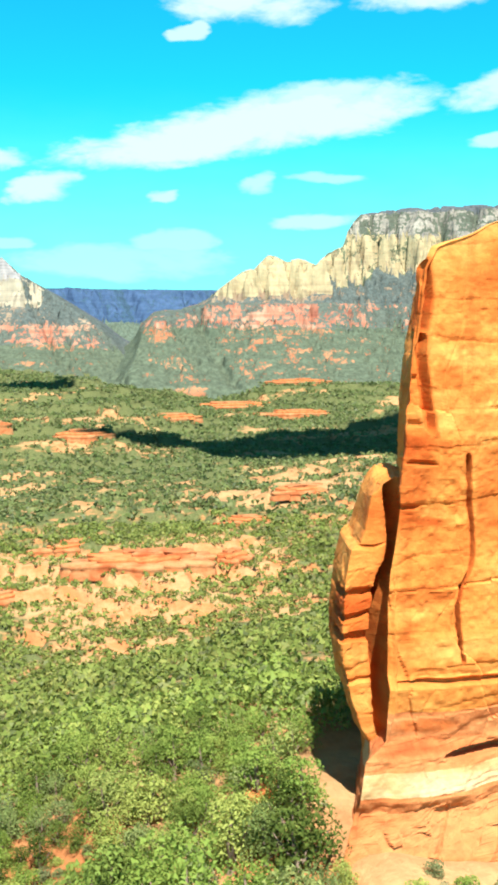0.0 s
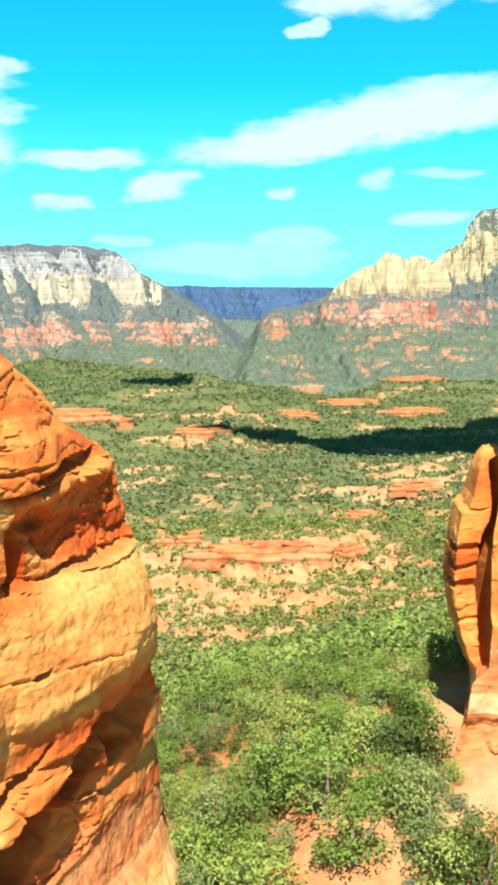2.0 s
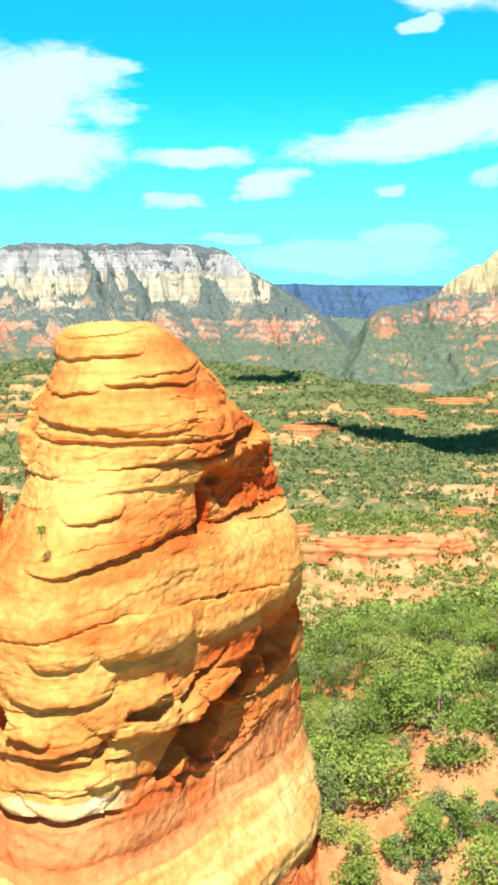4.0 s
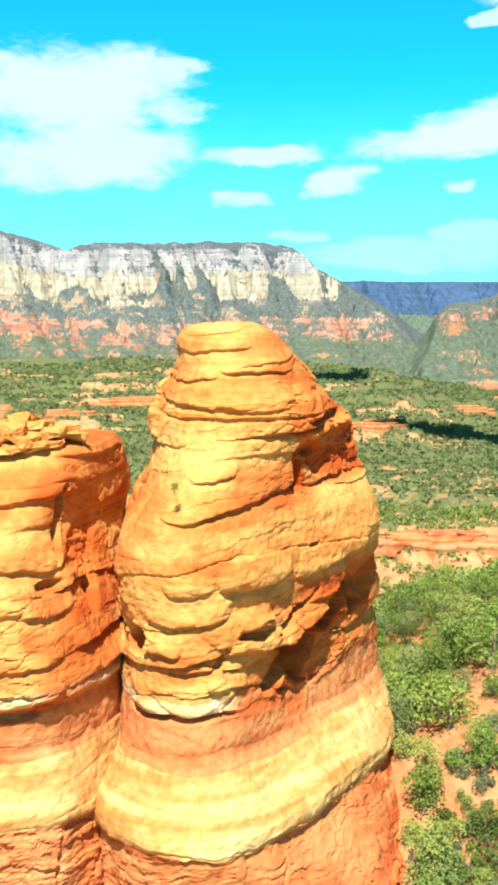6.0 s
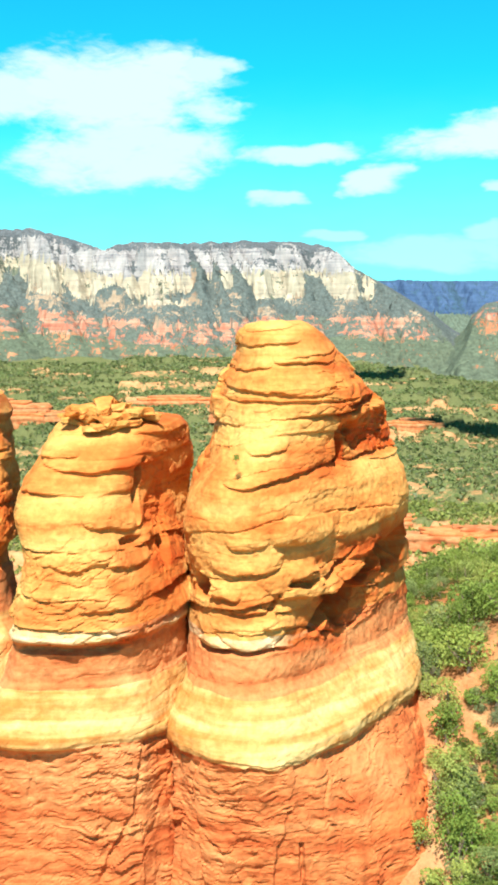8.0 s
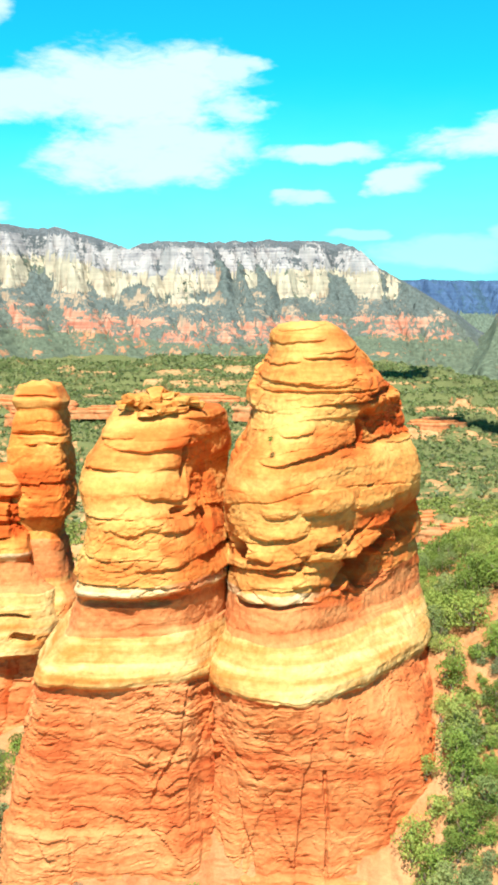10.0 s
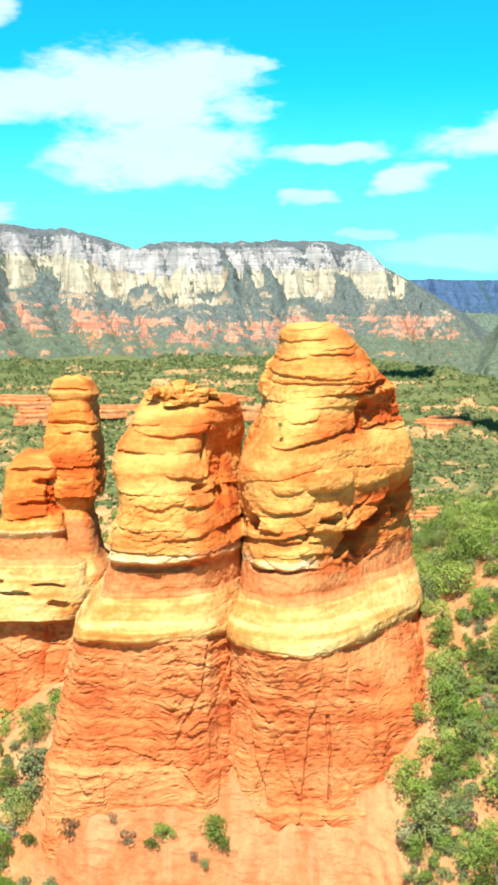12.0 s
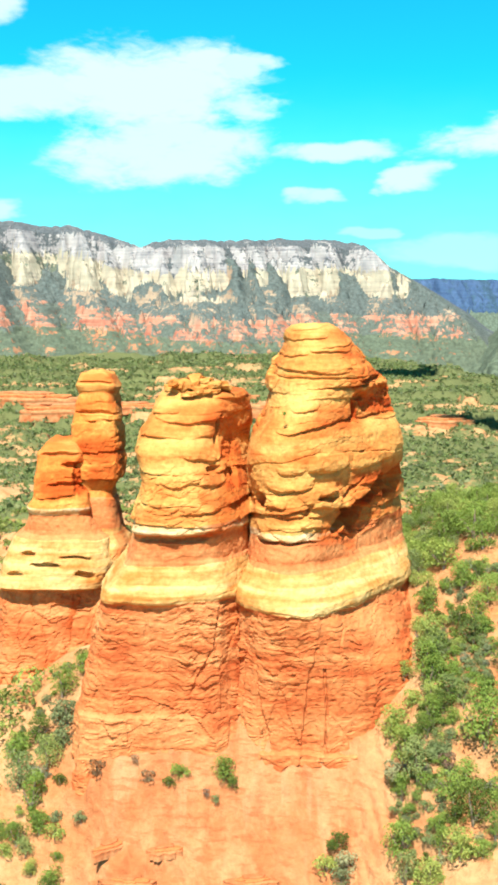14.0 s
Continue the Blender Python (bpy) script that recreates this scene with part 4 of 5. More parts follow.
rock_spire("rock_spire", "slender orange sandstone pillar with a rounded cap", D_ROWS, 210, 200, 4.0, 404, 14.7, BANDS_D, [(-13.2, 7.6, 25.0, 3.0, 4, 1.6, 0.0, 0.8), (-12.4, 7.6, 22.6, 2.0, 4, 1.2, 0.0, 0.75), (-13.5, 7.7, 31.3, 2.4, 4, 0.5, 0.0, 0.6), (-13.5, 7.5, 28.2, 3.0, 4, 0.12, 0.3, 0.4), (-13.6, 7.6, 30.9, 2.4, 4, 0.12, 0.3, 0.7)], 0.65, 0.4, varnish_shade=0.7)

F_ROWS = [(40.0, 34.5, 39, 4.9, 7), (39.75, 32.4, 41, 4.7, 8), (39.3, 30.7, 42, 4.62, 8.5), (39.0, 29.95, 43, 4.6, 9), (38.7, 29.2, 43.2, 4.6, 9), (38.45, 28.75, 43.3, 4.6, 9), (37.7, 28.42, 43.5, 4.6, 9), (36.6, 28.32, 43.6, 4.6, 9.2), (34.7, 28.08, 44, 4.6, 9.5), (33.8, 28.03, 44.2, 4.6, 9.5),
          (32.3, 27.98, 44.4, 4.6, 9.5), (31.2, 27.85, 44.5, 4.6, 9.5), (29.9, 27.7, 44.7, 4.6, 9.5), (29, 27.58, 44.8, 4.6, 9.5), (28, 27.4, 45, 4.6, 9.5), (27, 27.35, 45, 4.6, 9.5), (24.6, 27.32, 45.3, 4.5, 9.5),
          (24.2, 27.3, 45.4, 4.3, 9.5), (22.4, 27.3, 45.6, 4.6, 9.6), (21.9, 26.5, 46, 4.4, 10), (20.6, 26.2, 46, 4.2, 10), (20.2, 26.1, 46.4, 4.4, 10.4), (18.5, 25.2, 47, 3.6, 11), (14, 22.6, 48, 2.0, 12)]
BANDS_F = [("cap", FIN_ROCK, 38.0), ("upper_shaft", FIN_ROCK, 24.5), ("cream_band", FIN_ROCK, 23.4), ("red_seam", RED_ROCK, 21.5), ("white_seam", WHITE_ROCK, 20.75), ("lower_shaft", RED_ROCK, None)]
F_CARVES = [(31.0, 4.4, 21.9, 1.5, 3, 0.2, 0.7), (28.0, 4.6, 35.5, 0.9, 3, 3.0, 0.12, 0.6), (28.2, 4.6, 31.0, 1.0, 3, 2.4, 0.0, 0.7), (33.0, 4.6, 29.5, 2.5, 3, 1.2, 0.05, 0.35), (36.0, 4.6, 35.5, 3.0, 3, 1.6, 0.05, 0.3),
            (31.4, 4.6, 30.6, 0.9, 3, 1.4, 0.0, 0.75), (28.6, 4.6, 31.6, 0.6, 3, 0.09, 0.15, 0.9), (28.2, 4.6, 30.2, 0.5, 3, 0.08, 0.12, 0.9), (28.9, 4.6, 29.75, 0.8, 3, 0.22, 0.0, 0.9), (28.4, 4.6, 37.6, 0.5, 3, 0.5, 0.15, 0.9), (29.5, 4.6, 34.4, 0.8, 3, 0.5, 0.0, 0.6), (30.6, 4.6, 33.0, 1.0, 3, 0.4, 0.0, 0.5), (28.6, 4.6, 27.2, 1.2, 3, 0.35, 0.0, 0.45), (31.0, 4.6, 37.4, 1.5, 3, 0.3, 0.0, 0.5),
            (28.3, 4.6, 34.2, 0.35, 3, 0.1, 0.12, 0.6), (28.2, 4.6, 32.8, 0.4, 3, 0.12, 0.12, 0.6), (30.2, 4.5, 24.4, 2.6, 3, 0.1, 0.3, 0.3), (29.0, 4.5, 22.9, 2.0, 3, 0.3, 0.0, 0.6)]
F_GROOVES = [([(28.8, 4.5, 37.7), (28.95, 4.5, 36.7), (28.85, 4.5, 35.9)], 0.26, 0.5, 0.8), ([(28.9, 4.5, 35.5), (28.85, 4.5, 35.0), (29.0, 4.5, 33.8), (29.15, 4.5, 32.6)], 0.22, 0.5, 0.8),
             ([(30.25, 4.4, 32.0), (30.35, 4.4, 29.5), (30.2, 4.4, 27.0), (30.3, 4.4, 25.0)], 0.10, 0.45, 0.6)]
fin = rock_spire("rock_spire", "sheer orange sandstone fin with a deep side crack", F_ROWS, 420, 320, 40.0, 505, 20.3, BANDS_F, F_CARVES, 0.75, 0.4, None, [(22.6, 31.2, 0.75), (31.2, 42.0, 1.0)], 0.46, 0.6, F_GROOVES, 0.45, dense=(-172, -148, 0.66))
L_ROWS = [(31.0, 28.25, 29.2, 6.6, 9.5), (30.75, 27.9, 29.2, 6.5, 9.5), (30.3, 27.6, 29.2, 6.5, 9.5), (29.3, 27.35, 29.2, 6.5, 10), (28.9, 27.15, 29.2, 6.45, 10), (28.7, 26.8, 29.1, 6.4, 10), (27.7, 26.5, 29.0, 6.3, 10), (26.6, 26.48, 29.0, 6.3, 10),
          (25.6, 26.42, 28.9, 6.25, 10), (24.6, 26.48, 28.8, 6.2, 10), (23.5, 26.7, 28.8, 6.1, 10), (22.4, 27.1, 28.8, 6.0, 10), (21.6, 27.7, 28.8, 6.2, 10), (17, 28.0, 29, 6.4, 10.5)]
L_CARVES = [(27.0, 6.3, 27.15, 1.0, 3, 0.2, 0.45, 0.9), (27.0, 6.3, 26.4, 0.8, 3, 0.14, 0.35, 0.9), (27.0, 6.3, 25.7, 1.1, 3, 0.2, 0.4, 0.9), (27.0, 6.3, 26.5, 1.3, 3, 1.1, 0.0, 0.9), (27.0, 6.2, 24.2, 1.0, 3, 0.1, 0.3), (27.3, 6.3, 28.8, 1.2, 3, 0.1, 0.25), (27.3, 6.2, 22.9, 0.9, 3, 0.5, 0.0, 0.7)]
L_GROOVES = [([(28.5, 6.6, 31.2), (28.5, 6.5, 28.9), (28.2, 6.4, 27.6), (28.0, 6.3, 26.6), (27.87, 6.2, 25.6), (27.85, 6.1, 23.5), (28.0, 6.0, 22.2)], 0.32, 2.8, 0.5)]
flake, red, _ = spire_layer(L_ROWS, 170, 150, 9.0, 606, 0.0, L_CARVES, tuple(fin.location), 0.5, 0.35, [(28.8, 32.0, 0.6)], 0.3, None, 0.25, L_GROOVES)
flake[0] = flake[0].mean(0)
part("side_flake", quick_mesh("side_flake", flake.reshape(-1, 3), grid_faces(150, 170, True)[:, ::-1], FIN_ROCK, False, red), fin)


# loose slabs on the flat-topped spire, and boulders
def slab_mesh(seed, w, d, h, mat):
    """A broken slab: a flattened, squared lump with chipped edges."""
    nu, nv = 16, 9
    a = np.linspace(0, 2 * np.pi, nu, endpoint=False)
    b = np.linspace(-np.pi / 2, np.pi / 2, nv)
    aa, bb = np.meshgrid(a, b)
    sq = lambda q, e: np.sign(q) * np.abs(q) ** e  # noqa: E731
    p = np.stack([sq(np.cos(aa), 0.4) * sq(np.cos(bb), 0.25) * w, sq(np.sin(aa), 0.4) * sq(np.cos(bb), 0.25) * d, sq(np.sin(bb), 0.35) * h], -1).reshape(-1, 3)
    p += 0.42 * min(w, d) * np.stack([fbm(p * 1.5 + seed, 3, seed + i) for i in range(3)], -1) * np.array([1, 1, 0.35])
    return quick_mesh("slab", p, grid_faces(nu, nv, True), mat, False)


def rock_ledge(at, long, deep, tall, turn, seed, label):
    """A low outcrop of two or three flat beds, each set back on the one below."""
    z = float(terrain(np.array([at[0]]), np.array([at[1]]))[0])
    ob = thing("rock_ledge", (at[0], at[1], z), label, "rock outcrop", "rock ledges")
    ob.rotation_euler = (0, 0, math.radians(turn))
    gen = np.random.default_rng(seed)
    a = np.linspace(0, 2 * np.pi, 72, endpoint=False)
    rows = np.array([(1.02, -1.2), (1.0, 0.0), (0.97, 0.25), (1.0, 0.45), (1.0, 0.85), (0.96, 1.0), (0.6, 1.06), (0.0, 1.08)])
    foot = 0.0
    for n in range(3):
        wide = 1.0 - 0.24 * n
        high = tall * (0.5, 0.32, 0.25)[n]
        c, s = np.cos(a), np.sin(a)
        edge = np.stack([np.sign(c) * np.abs(c) ** 0.7 * 0.5 * long, np.sign(s) * np.abs(s) ** 0.7 * 0.5 * deep, 0 * a], -1) * wide
        edge *= (1 + 0.30 * fbm(edge * 9.0 / long + 5.0 * n, 4, seed + n))[:, None]
        edge += np.array([gen.uniform(-0.08, 0.08) * long, 0.10 * n * deep, 0])
        v = np.concatenate([edge * np.array([r, r, 0]) + np.array([0, 0, foot + h * high]) for r, h in rows])
        v[:, 2] += 0.10 * tall * fbm(v * 5.0 / long, 3, seed + 9)
        part("slab", quick_mesh("slab", v, grid_faces(72, len(rows), True), FLAT_ROCK if n % 2 == 0 else RED_ROCK), ob)
        foot += 0.96 * high


FLAT_ROCK = sandstone("pale_slab_sandstone", (0.55, 0.28, 0.12), (0.52, 0.20, 0.075), (0.44, 0.12, 0.04), 0.3)
for n, (x, y, long, deep, tall, turn) in enumerate([(98, 346, 46, 20, 4.8, -14), (80, 376, 34, 12, 3.4, 10), (129, 341, 12, 8, 4.4, 30), (190, 426, 40, 16, 3.2, 14),
                                                   (46, 340, 36, 14, 4.0, 22), (20, 352, 26, 12, 3.2, -16), (150, 392, 22, 12, 2.6, -20)]):
    rock_ledge((x, y), long, deep, tall, turn, 700 + n, "flat red sandstone ledge among junipers")
for n, (x, y, long, deep, tall, turn) in enumerate([(75, 1130, 130, 40, 13, -3), (208, 1092, 60, 26, 8, 8), (499, 1513, 130, 50, 8, 4), (552, 1390, 100, 40, 8, -5), (-56, 1428, 130, 45, 12, 3), (-212, 1203, 130, 40, 12, 5),
                                                   (-265, 1270, 140, 40, 12, -4), (-130, 1160, 90, 30, 8, 0), (640, 1640, 100, 40, 7, 6), (330, 1270, 90, 30, 8, -6)]):
    rock_ledge((x, y), long, deep, tall, turn, 720 + n, "far red sandstone bench in the wooded valley")
rock_ledge((45.5, 62), 9, 2.6, 5.0, 28, 760, "narrow red sandstone rib on a wooded slope")
rock_ledge((25.0, 8.6), 2.6, 1.5, 0.9, 12, 761, "low rounded red rock among green scrub")
for n, (x, y, long, deep, tall, turn) in enumerate([(-5.6, -12.9, 2.6, 1.2, 0.5, 15), (-9.8, -12.8, 3.0, 1.2, 0.6, 40), (-8.6, -14.6, 3.4, 1.2, 0.5, -5), (1.0, -15.0, 3.2, 1.1, 0.45, 8)]):
    rock_ledge((x, y), long, deep, tall, turn, 740 + n, "low worn ledge on bare slickrock")


flat_spire = [o for o in scene.objects if o.name.startswith("rock_spire") and o.get("label", "").startswith("blocky")][0]
pick = np.random.default_rng(21)
for n in range(30):
    w, d, h = pick.uniform(0.45, 1.25), pick.uniform(0.4, 0.9), pick.uniform(0.11, 0.26)
    at = Vector((-3.5 + 2.4 * pick.uniform(-1, 1) * (0.6 + 0.4 * (n % 2)), pick.uniform(-4.4, -1.8), 0))
    top = 30.75 + 0.32 * sstep(at.y, -4.5, -3.2) + 0.24 * (n % 4) * (1.3 - 0.35 * abs(at.x + 3.8))
    ob = part("slab", slab_mesh(300 + n, w, d, h, CAP_ROCK if n % 3 else YELLOW_ROCK), flat_spire)
    ob.location = (at.x - flat_spire.location.x, at.y - flat_spire.location.y, top)
    ob.rotation_euler = (pick.uniform(-0.28, 0.22), pick.uniform(-0.25, 0.25), pick.uniform(0, 6.28))


# ---- trees and scrub ----
def leaf_cloud(gen, lobes, count, size, centre_pull=0.25):
    """Leaf sprays as small quads over round lobes given as rows of x, y, z, radius."""
    w = lobes[:, 3] ** 2
    which = gen.choice(len(lobes), count, p=w / w.sum())
    way = gen.normal(size=(count, 3))
    way[:, 2] = np.where(way[:, 2] < -0.3, -way[:, 2], way[:, 2])
    way /= np.linalg.norm(way, axis=1)[:, None]
    r = lobes[which, 3] * (1 - centre_pull * gen.random(count) ** 2)
    c = lobes[which, :3] + way * r[:, None] * np.array([1, 1, 0.85])
    n = way + 0.75 * gen.normal(size=(count, 3))
    n /= np.linalg.norm(n, axis=1)[:, None]
    t = np.cross(n, gen.normal(size=(count, 3)))
    t /= np.linalg.norm(t, axis=1)[:, None]
    b = np.cross(n, t)
    h = size * gen.uniform(0.6, 1.25, (count, 1))
    bend = n * h * 0.25
    v = np.stack([c - t * h - b * h * 0.42, c + t * h - b * h * 0.3 - bend, c + b * h * 0.6 + bend], 1).reshape(-1, 3)
    return v, np.arange(3 * count).reshape(-1, 3)


def lobes_for(gen, wide, tall, low, count):
    """Lobes of a ragged, broad crown."""
    a = gen.uniform(0, 2 * np.pi, count)
    u = np.sqrt(gen.uniform(0, 1, count))
    z = low + (tall - low) * gen.uniform(0.12, 0.85, count)
    shrink = np.interp(z, [low, low + 0.4 * (tall - low), tall], [0.75, 0.85, 0.35])
    r = 0.5 * wide * gen.uniform(0.30, 0.52, count)
    return np.stack([np.cos(a) * u * 0.42 * wide * shrink, np.sin(a) * u * 0.42 * wide * shrink, z, r], -1)


def limb(points, radii, sides=5):
    """A bent, tapering limb."""
    v = []
    for (x, y, z), r in zip(points, radii):
        a = np.linspace(0, 2 * np.pi, sides, endpoint=False)
        v.append(np.stack([x + r * np.cos(a), y + r * np.sin(a), 0 * a + z], -1))
    return np.concatenate(v), grid_faces(sides, len(points), True)


def woody(gen, wide, tall):
    """A trunk that forks into a few limbs."""
    vs, fs, base = [], [], 0
    x, y = gen.uniform(-0.1, 0.1, 2) * wide
    stems = [([(0, 0, -0.5), (0.3 * x, 0.3 * y, 0.2 * tall), (x, y, 0.5 * tall), (1.3 * x, 1.3 * y, 0.8 * tall)], [0.055 * tall, 0.045 * tall, 0.03 * tall, 0.01 * tall])]
    for n in range(4):
        a = gen.uniform(0, 6.28)
        dx, dy = np.cos(a) * 0.33 * wide, np.sin(a) * 0.33 * wide
        z0 = gen.uniform(0.1, 0.3) * tall
        stems.append(([(0, 0, z0), (0.5 * dx, 0.5 * dy, z0 + 0.12 * tall), (dx, dy, z0 + 0.35 * tall)], [0.03 * tall, 0.022 * tall, 0.008 * tall]))
    for pts, rad in stems:
        v, f = limb(pts, rad)
        vs.append(v)
        fs.append(f + base)
        base += len(v)
    return np.concatenate(vs), np.concatenate(fs)


def tree_kind(name, label, category, group, seed, wide, tall, low, lobes, leaves, size, mat):
    gen = np.random.default_rng(seed)
    ob = thing(name, (0, 0, 0), label, category, group)
    v, f = leaf_cloud(gen, lobes_for(gen, wide, tall, low, lobes), leaves, size)
    part("crown", quick_mesh("crown", v, f, mat, False), ob)
    v, f = woody(gen, wide, tall)
    part("trunk", quick_mesh("trunk", v, f, BARK), ob)
    return ob


KINDS = []
for n in range(6):
    KINDS.append((tree_kind("juniper_tree", "round dense green juniper on red soil", "tree", "junipers", 900 + n, 2.8 + 0.2 * n, 2.5 + 0.16 * n, 0.1, 26, 1350, 0.104, LEAF), 2.8 + 0.2 * n))
for n in range(3):
    KINDS.append((tree_kind("pinyon_tree", "taller ragged pinyon pine with open crown", "tree", "pinyons", 930 + n, 2.7, 3.6 + 0.3 * n, 0.5, 26, 1350, 0.10, LEAF), 2.7))
for n in range(3):
    KINDS.append((tree_kind("shrub", "low green desert shrub on bare soil", "shrub", "shrubs", 950 + n, 1.6, 1.15, 0.0, 12, 760, 0.075, LEAF), 1.6))
for n in range(3):
    KINDS.append((tree_kind("sagebrush", "pale grey-green sagebrush on red soil", "shrub", "shrubs", 970 + n, 1.4, 0.9, 0.0, 12, 700, 0.07, LEAF_GREY), 1.4))
for n in range(3):
    KINDS.append((tree_kind("juniper_tree", "round dense green juniper in woodland", "tree", "junipers", 990 + n, 2.8 + 0.3 * n, 2.5 + 0.3 * n, 0.1, 24, 1200, 0.105, LEAF), 3.0))
KINDS.append((tree_kind("dry_shrub", "dry reddish-brown shrub on bare rock", "shrub", "shrubs", 1010, 1.3, 0.9, 0.0, 10, 600, 0.07, LEAF_DRY), 1.3))

FOOTPRINTS = [(6.2, -2.4, 8.0, 8.9), (-6.0, -2.2, 8.0, 7.8), (-18.5, 10.2, 6.5, 8.0), (-14.2, 10.5, 5.2, 6.8), (38.5, 8.0, 11.5, 5.2)]


def clear_of_rock(x, y, grow=0.6):
    ok = np.ones(np.shape(x), bool)
    for cx, cy, rx, ry in FOOTPRINTS:
        ok &= ((x - cx) / (rx + grow)) ** 4 + ((y - cy) / (ry + grow)) ** 4 > 1
    return ok


# kind, place, scale
PLANTED = [(2, 17.2, 0.4, 1.15), (7, 18.3, 8.4, 0.5), (1, 20.8, 10.4, 0.8), (4, 20.2, 3.2, 1.15), (0, 11.6, -10.4, 1.0), (3, 17.8, -14.6, 1.25), (5, 20.4, -11.0, 1.0),
           (0, 14.4, -3.4, 0.5), (10, 13.2, -9.4, 1.2), (6, 12.9, -7.2, 0.62), (12, 13.2, -12.4, 1.2), (13, 14.6, -13.8, 1.2), (9, 6.3, -14.8, 1.3), (12, 7.3, -15.6, 1.3), (1, -13.4, -0.8, 0.75),
           (4, -15.2, -1.8, 0.85), (2, -16.8, -4.6, 0.8), (0, -13.9, 1.2, 0.6), (14, -14.6, -5.6, 1.6), (12, -16.4, -7.4, 1.5), (5, -17.6, -10.4, 0.7), (3, -19.4, -1.2, 0.9), (7, -20.6, -3.0, 0.8),
           (0, -1.4, -10.5, 0.75), (9, -0.7, -10.9, 0.8), (9, -4.9, -10.3, 1.0), (10, -5.6, -10.9, 0.7), (18, -7.3, -10.6, 1.1), (18, -8.3, -10.0, 0.6), (18, -2.7, -11.2, 0.6), (12, -2.0, -11.4, 0.6),
           (1, -14.5, -12.8, 0.75), (18, -11.3, -9.6, 1.4), (14, -14.4, -4.3, 2.4), (18, -13.2, -6.6, 1.3), (4, -17.9, -7.3, 0.95), (9, 7.2, -13.6, 1.3), (12, 7.8, -15.0, 1.5), (13, 11.6, -12.8, 1.5),
           (18, 12.6, -11.2, 1.2), (6, 25.2, 6.6, 0.75), (8, 24.4, 8.6, 0.75), (5, 25.6, 9.6, 0.7), (7, 23.6, 5.4, 0.6), (3, 24.4, 2.6, 0.55), (0, 25.4, 3.4, 0.4), (9, -4.4, -10.4, 0.6), (10, 12.0, -13.6, 0.9), (18, 15.2, -14.6, 1.3), (13, -12.4, -11.0, 0.9)]

place = np.random.default_rng(55)


def wooded(count, rlo, rhi, alo, ahi, gen):
    """Random places in a sector of the landscape, evenly over its area."""
    r = np.sqrt(gen.uniform(rlo**2, rhi**2, count))
    a = np.radians(gen.uniform(alo, ahi, count))
    return 4 + np.sin(a) * r, -62 + np.cos(a) * r


spots = [(k, x, y, s) for k, x, y, s in PLANTED]
def plant(x, y, room, kinds, odds, small, large, most):
    ok = clear_of_rock(x, y) & ~((x > -14) & (x < 8.5) & (y < -7))
    for px, py in zip(x[ok], y[ok]):
        if most <= 0:
            break
        if all((px - q[1]) ** 2 + (py - q[2]) ** 2 > max(room * (0.75 if q[0] > 8 else 1.0), 1.75 * q[3] if q[3] > 0.9 and q[0] < 6 else 0) ** 2 for q in spots):
            spots.append((int(place.choice(kinds, p=odds)), px, py, place.uniform(small, large)))
            most -= 1


SCRUB = ([0, 1, 2, 3, 4, 6, 7, 9, 10, 11, 12, 13, 14], [0.035, 0.035, 0.04, 0.03, 0.04, 0.03, 0.04, 0.13, 0.13, 0.13, 0.12, 0.12, 0.12])
WOODS = ([0, 1, 2, 3, 4, 5, 6, 7, 8, 10, 12, 13, 14], [0.11, 0.11, 0.11, 0.10, 0.10, 0.08, 0.06, 0.06, 0.05, 0.07, 0.05, 0.05, 0.05])
FAR_WOODS = ([15, 16, 17, 6, 8], [0.29, 0.29, 0.29, 0.07, 0.06])
plant(place.uniform(11.5, 25, 3200), place.uniform(-21, 7, 3200), 0.58, *SCRUB, 0.45, 1.0, 500)
plant(place.uniform(-27, -12, 1500), place.uniform(-21, 6, 1500), 0.8, *SCRUB, 0.45, 1.1, 170)
plant(place.uniform(27, 46, 500), place.uniform(-6, 3, 500), 0.8, *SCRUB, 0.4, 0.8, 90)
plant(place.uniform(8, 44, 3600), place.uniform(7, 15, 3600), 0.66, *WOODS, 0.26, 0.60, 420)
plant(place.uniform(8, 44, 6000), place.uniform(15, 36, 6000), 0.8, *WOODS, 0.34, 0.70, 700)
x, y = wooded(9000, 60, 150, -26, 40, place)
plant(x[y > 9], y[y > 9], 0.95, *FAR_WOODS, 0.32, 0.70, 2600)
spots.sort(key=lambda q: math.hypot(q[1] - 10, q[2] + 12) if q[2] < 60 else 999 + q[2])
extra = []
used = set()
for n, (kind, x, y, size) in enumerate(spots):
    z = float(terrain(np.array([x]), np.array([y]))[0])
    if n >= 880:
        extra.append((x, y, z, size * KINDS[kind][1]))
        continue
    m = pose(x, y, z - 0.08, place.uniform(-4, 4), place.uniform(-4, 4), place.uniform(0, 360)) @ Matrix.Diagonal((size, size, size * place.uniform(0.85, 1.1), 1))
    ob = KINDS[kind][0]
    if kind in used:
        ob = copy_thing(ob, m)
        ob.matrix_basis = m
    else:
        used.add(kind)
        ob.matrix_basis = m
# tufts that grow on the rock itself
for kind, x, y, z, size in [(9, -3.3, -2.6, 31.95, 0.75), (10, -4.3, -2.2, 31.9, 0.55), (9, 3.2, -8.0, 29.4, 0.32), (10, -6.4, -7.4, 25.9, 0.28)]:
    m = pose(x, y, z, 0, 0, 40 * x) @ Matrix.Diagonal((size, size, size, 1))
    ob = copy_thing(KINDS[kind][0], m)
    ob.matrix_basis = m
    tagged(ob, "small green shrub rooted in a rock ledge", "shrub", "shrubs")
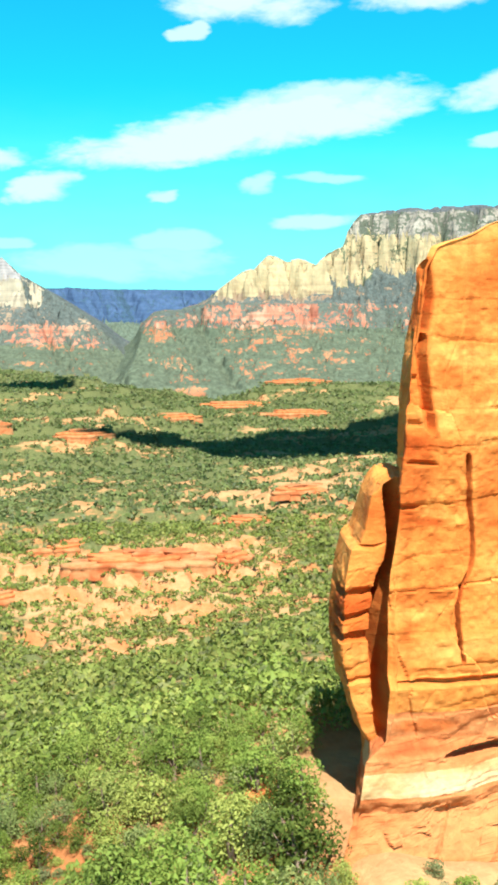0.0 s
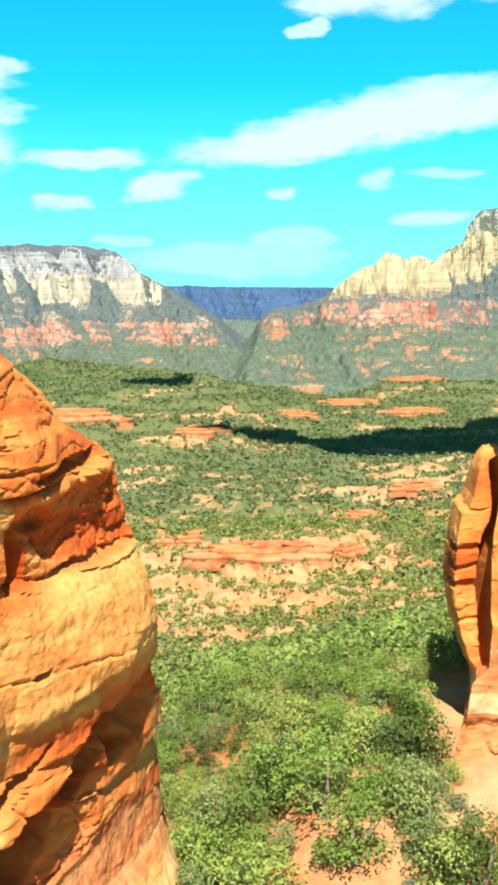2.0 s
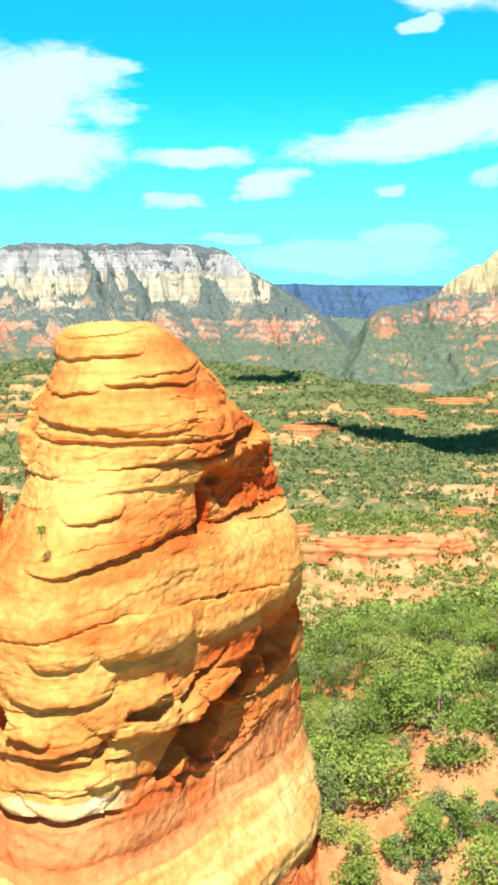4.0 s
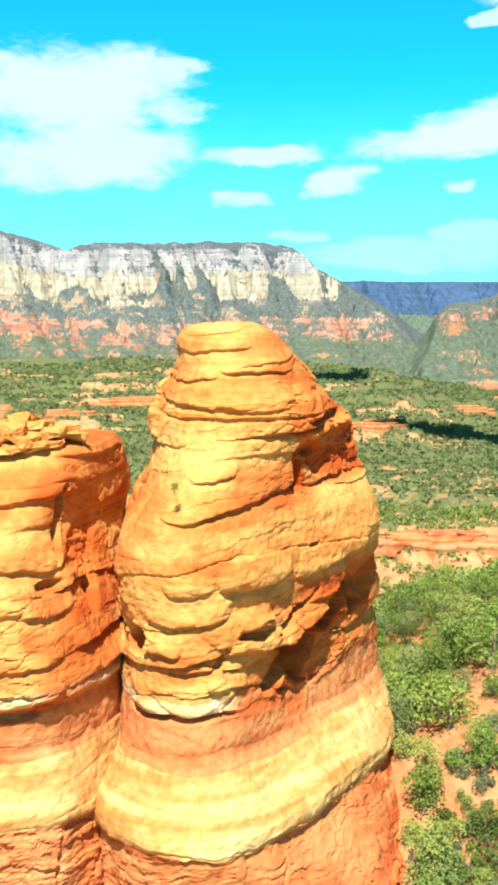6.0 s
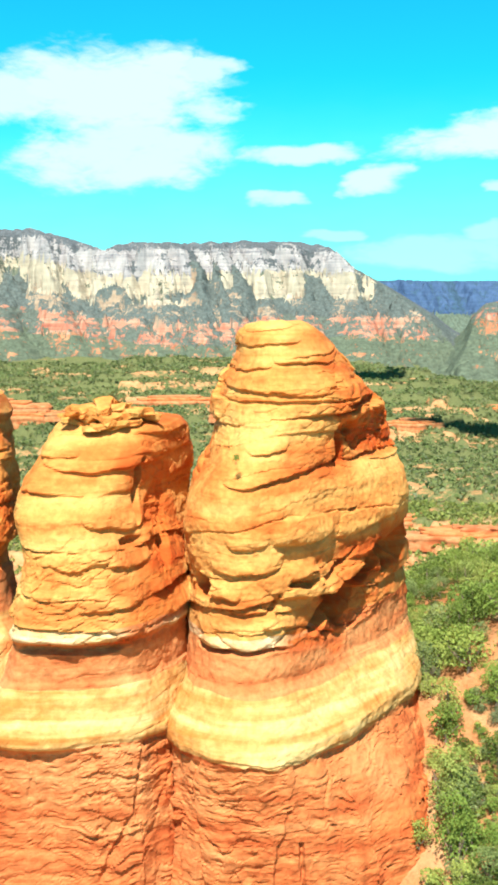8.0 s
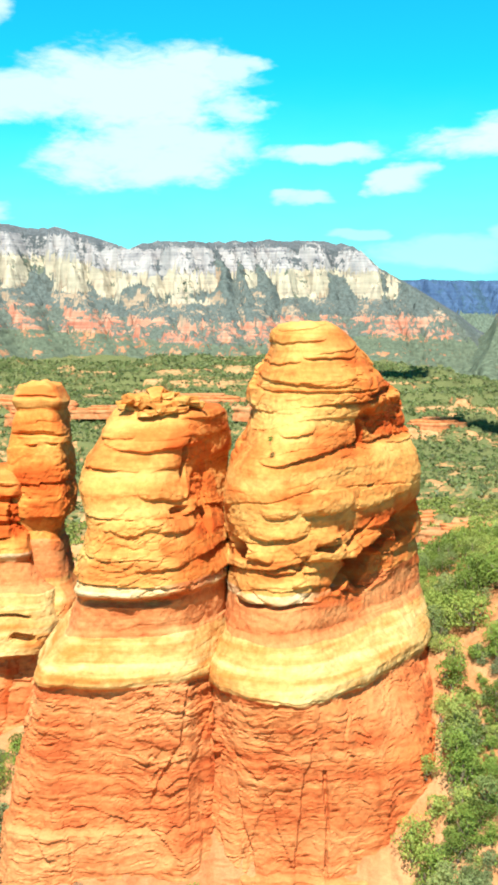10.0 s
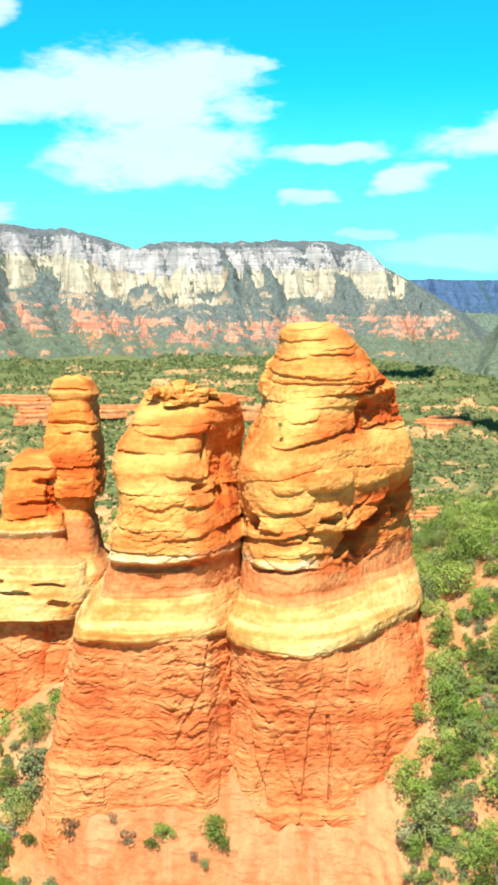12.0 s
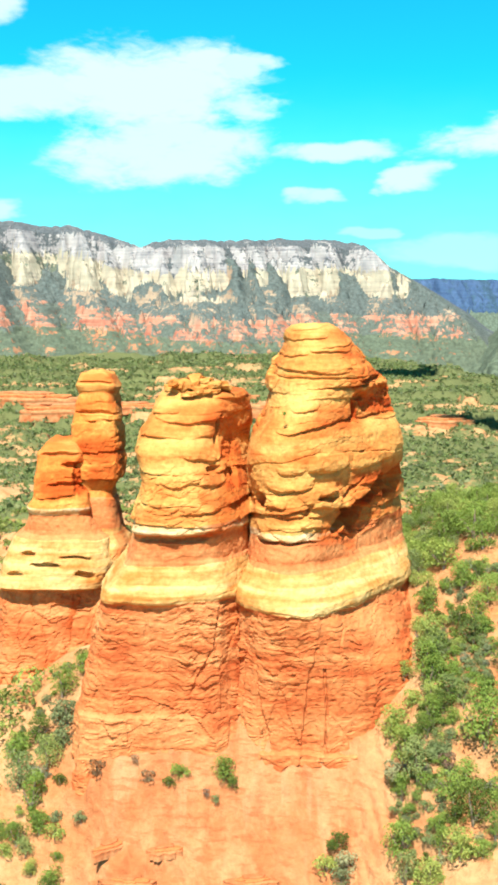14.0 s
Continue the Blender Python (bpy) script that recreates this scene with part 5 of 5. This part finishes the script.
for n, (ob, _) in enumerate(KINDS):
    if n not in used:
        ob.location = (22 + n, 16, float(terrain(np.array([22.0 + n]), np.array([16.0]))[0]))


def woodland(name, label, x, y, wide, quads, mat, seed, leaf=1.9):
    """Many trees that nobody could count, as one mesh of leaf sprays."""
    gen = np.random.default_rng(seed)
    z = terrain(x, y)
    n = len(x)
    which = np.repeat(np.arange(n), quads)
    way = gen.normal(size=(n * quads, 3))
    way[:, 2] = np.abs(way[:, 2]) * 0.9 - 0.15
    way /= np.linalg.norm(way, axis=1)[:, None]
    lump = 1 + 0.35 * vnoise(way * 1.6 + which[:, None] * 5.7, seed)
    half = 0.5 * wide[which]
    tall = gen.uniform(0.75, 1.15, n)[which]
    c = np.stack([x[which], y[which], z[which]], -1) + way * (half * lump)[:, None] * np.array([1, 1, 1]) * np.stack([np.ones_like(half), np.ones_like(half), tall], -1)
    c[:, 2] += 0.55 * half
    nrm = way + 0.40 * gen.normal(size=way.shape)
    nrm /= np.linalg.norm(nrm, axis=1)[:, None]
    t = np.cross(nrm, gen.normal(size=way.shape))
    t /= np.linalg.norm(t, axis=1)[:, None]
    b = np.cross(nrm, t)
    h = (half * (leaf / np.sqrt(quads)) * gen.uniform(0.7, 1.3, n * quads))[:, None]
    bend = nrm * h * 0.3
    v = np.stack([c - t * h - b * h * 0.5, c + t * h - b * h * 0.4 - bend, c + b * h * 0.8 + bend], 1).reshape(-1, 3)
    f = np.arange(3 * n * quads).reshape(-1, 3)
    me = quick_mesh(name, v, f, mat, False)
    me.attributes.new("tone", "FLOAT", "POINT").data.foreach_set("value", np.repeat(gen.random(n), 3 * quads).astype(np.float32))
    tagged(new(name, me), label, "woodland", kind="stuff")


x, y = wooded(27000, 120, 480, -17, 37, place)
keep = clear_of_rock(x, y, 2) & (y > 20) & (np.hypot(x - 4, y + 62) > 146)
keep &= place.random(len(x)) > 0.55 * bare(x, y)
x, y = x[keep], y[keep]
w = place.uniform(1.1, 2.7, len(x))
ex = np.array(extra).reshape(-1, 4)
woodland("juniper_woodland", "dense juniper and pinyon woodland on red slopes", x, y, w, 12, LEAF_MANY, 61)
woodland("juniper_woodland", "juniper and pinyon woodland behind the spires", ex[:, 0], ex[:, 1], ex[:, 3], 100, LEAF_NEAR, 63, 1.5)
x, y = wooded(125000, 480, 2450, -17, 37, place)
keep = place.random(len(x)) > 0.65 * bare(x, y)
keep &= place.random(len(x)) < np.interp(np.hypot(x, y), [480, 900, 2400], [1.0, 0.75, 0.5])
x, y = x[keep], y[keep]
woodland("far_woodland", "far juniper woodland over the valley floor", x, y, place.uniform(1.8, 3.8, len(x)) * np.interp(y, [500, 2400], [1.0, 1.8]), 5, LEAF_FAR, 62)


# ---- the cloud whose shadow lies across the valley ----
def cloud(at, lobes, seed):
    m, k, bsdf = material("cloud_white", 1.0)
    bsdf.inputs["Base Color"].default_value = (0.9, 0.9, 0.9, 1)
    k.put(bsdf.inputs["Normal"], k.bump(k.noise(k.coords((0.02, 0.02, 0.02)), 1.0, 4.0), 0.4, 6.0))
    gen = np.random.default_rng(seed)
    a, b = np.meshgrid(np.linspace(0, 2 * np.pi, 40, endpoint=False), np.linspace(-np.pi / 2, np.pi / 2, 20))
    ball = np.stack([np.cos(a) * np.cos(b), np.sin(a) * np.cos(b), np.sin(b)], -1).reshape(-1, 3)
    vs, fs = [], []
    for n, (x, y, wx, wy) in enumerate(lobes):
        v = ball * (1 + 0.28 * fbm(ball * 2.2 + 9.0 * n, 4, seed))[:, None]
        vs.append(v * np.array([wx, wy, 0.35 * min(wx, wy)]) + np.array([x, y, gen.uniform(-8, 8)]))
        fs.append(grid_faces(40, 20, True) + n * len(ball))
    ob = new("cloud", quick_mesh("cloud", np.concatenate(vs), np.concatenate(fs), m))
    ob.location = at
    return tagged(ob, "flat white fair-weather cloud high over the valley", "cloud")


cloud((285, 425, 900), [(30, 0, 100, 100), (110, 10, 110, 130), (-60, 40, 70, 34), (220, 0, 130, 140), (-130, 60, 60, 18)], 5)
cloud((100, 900, 900), [(0, 0, 34, 70), (20, -60, 28, 45), (-14, 60, 24, 50)], 8)
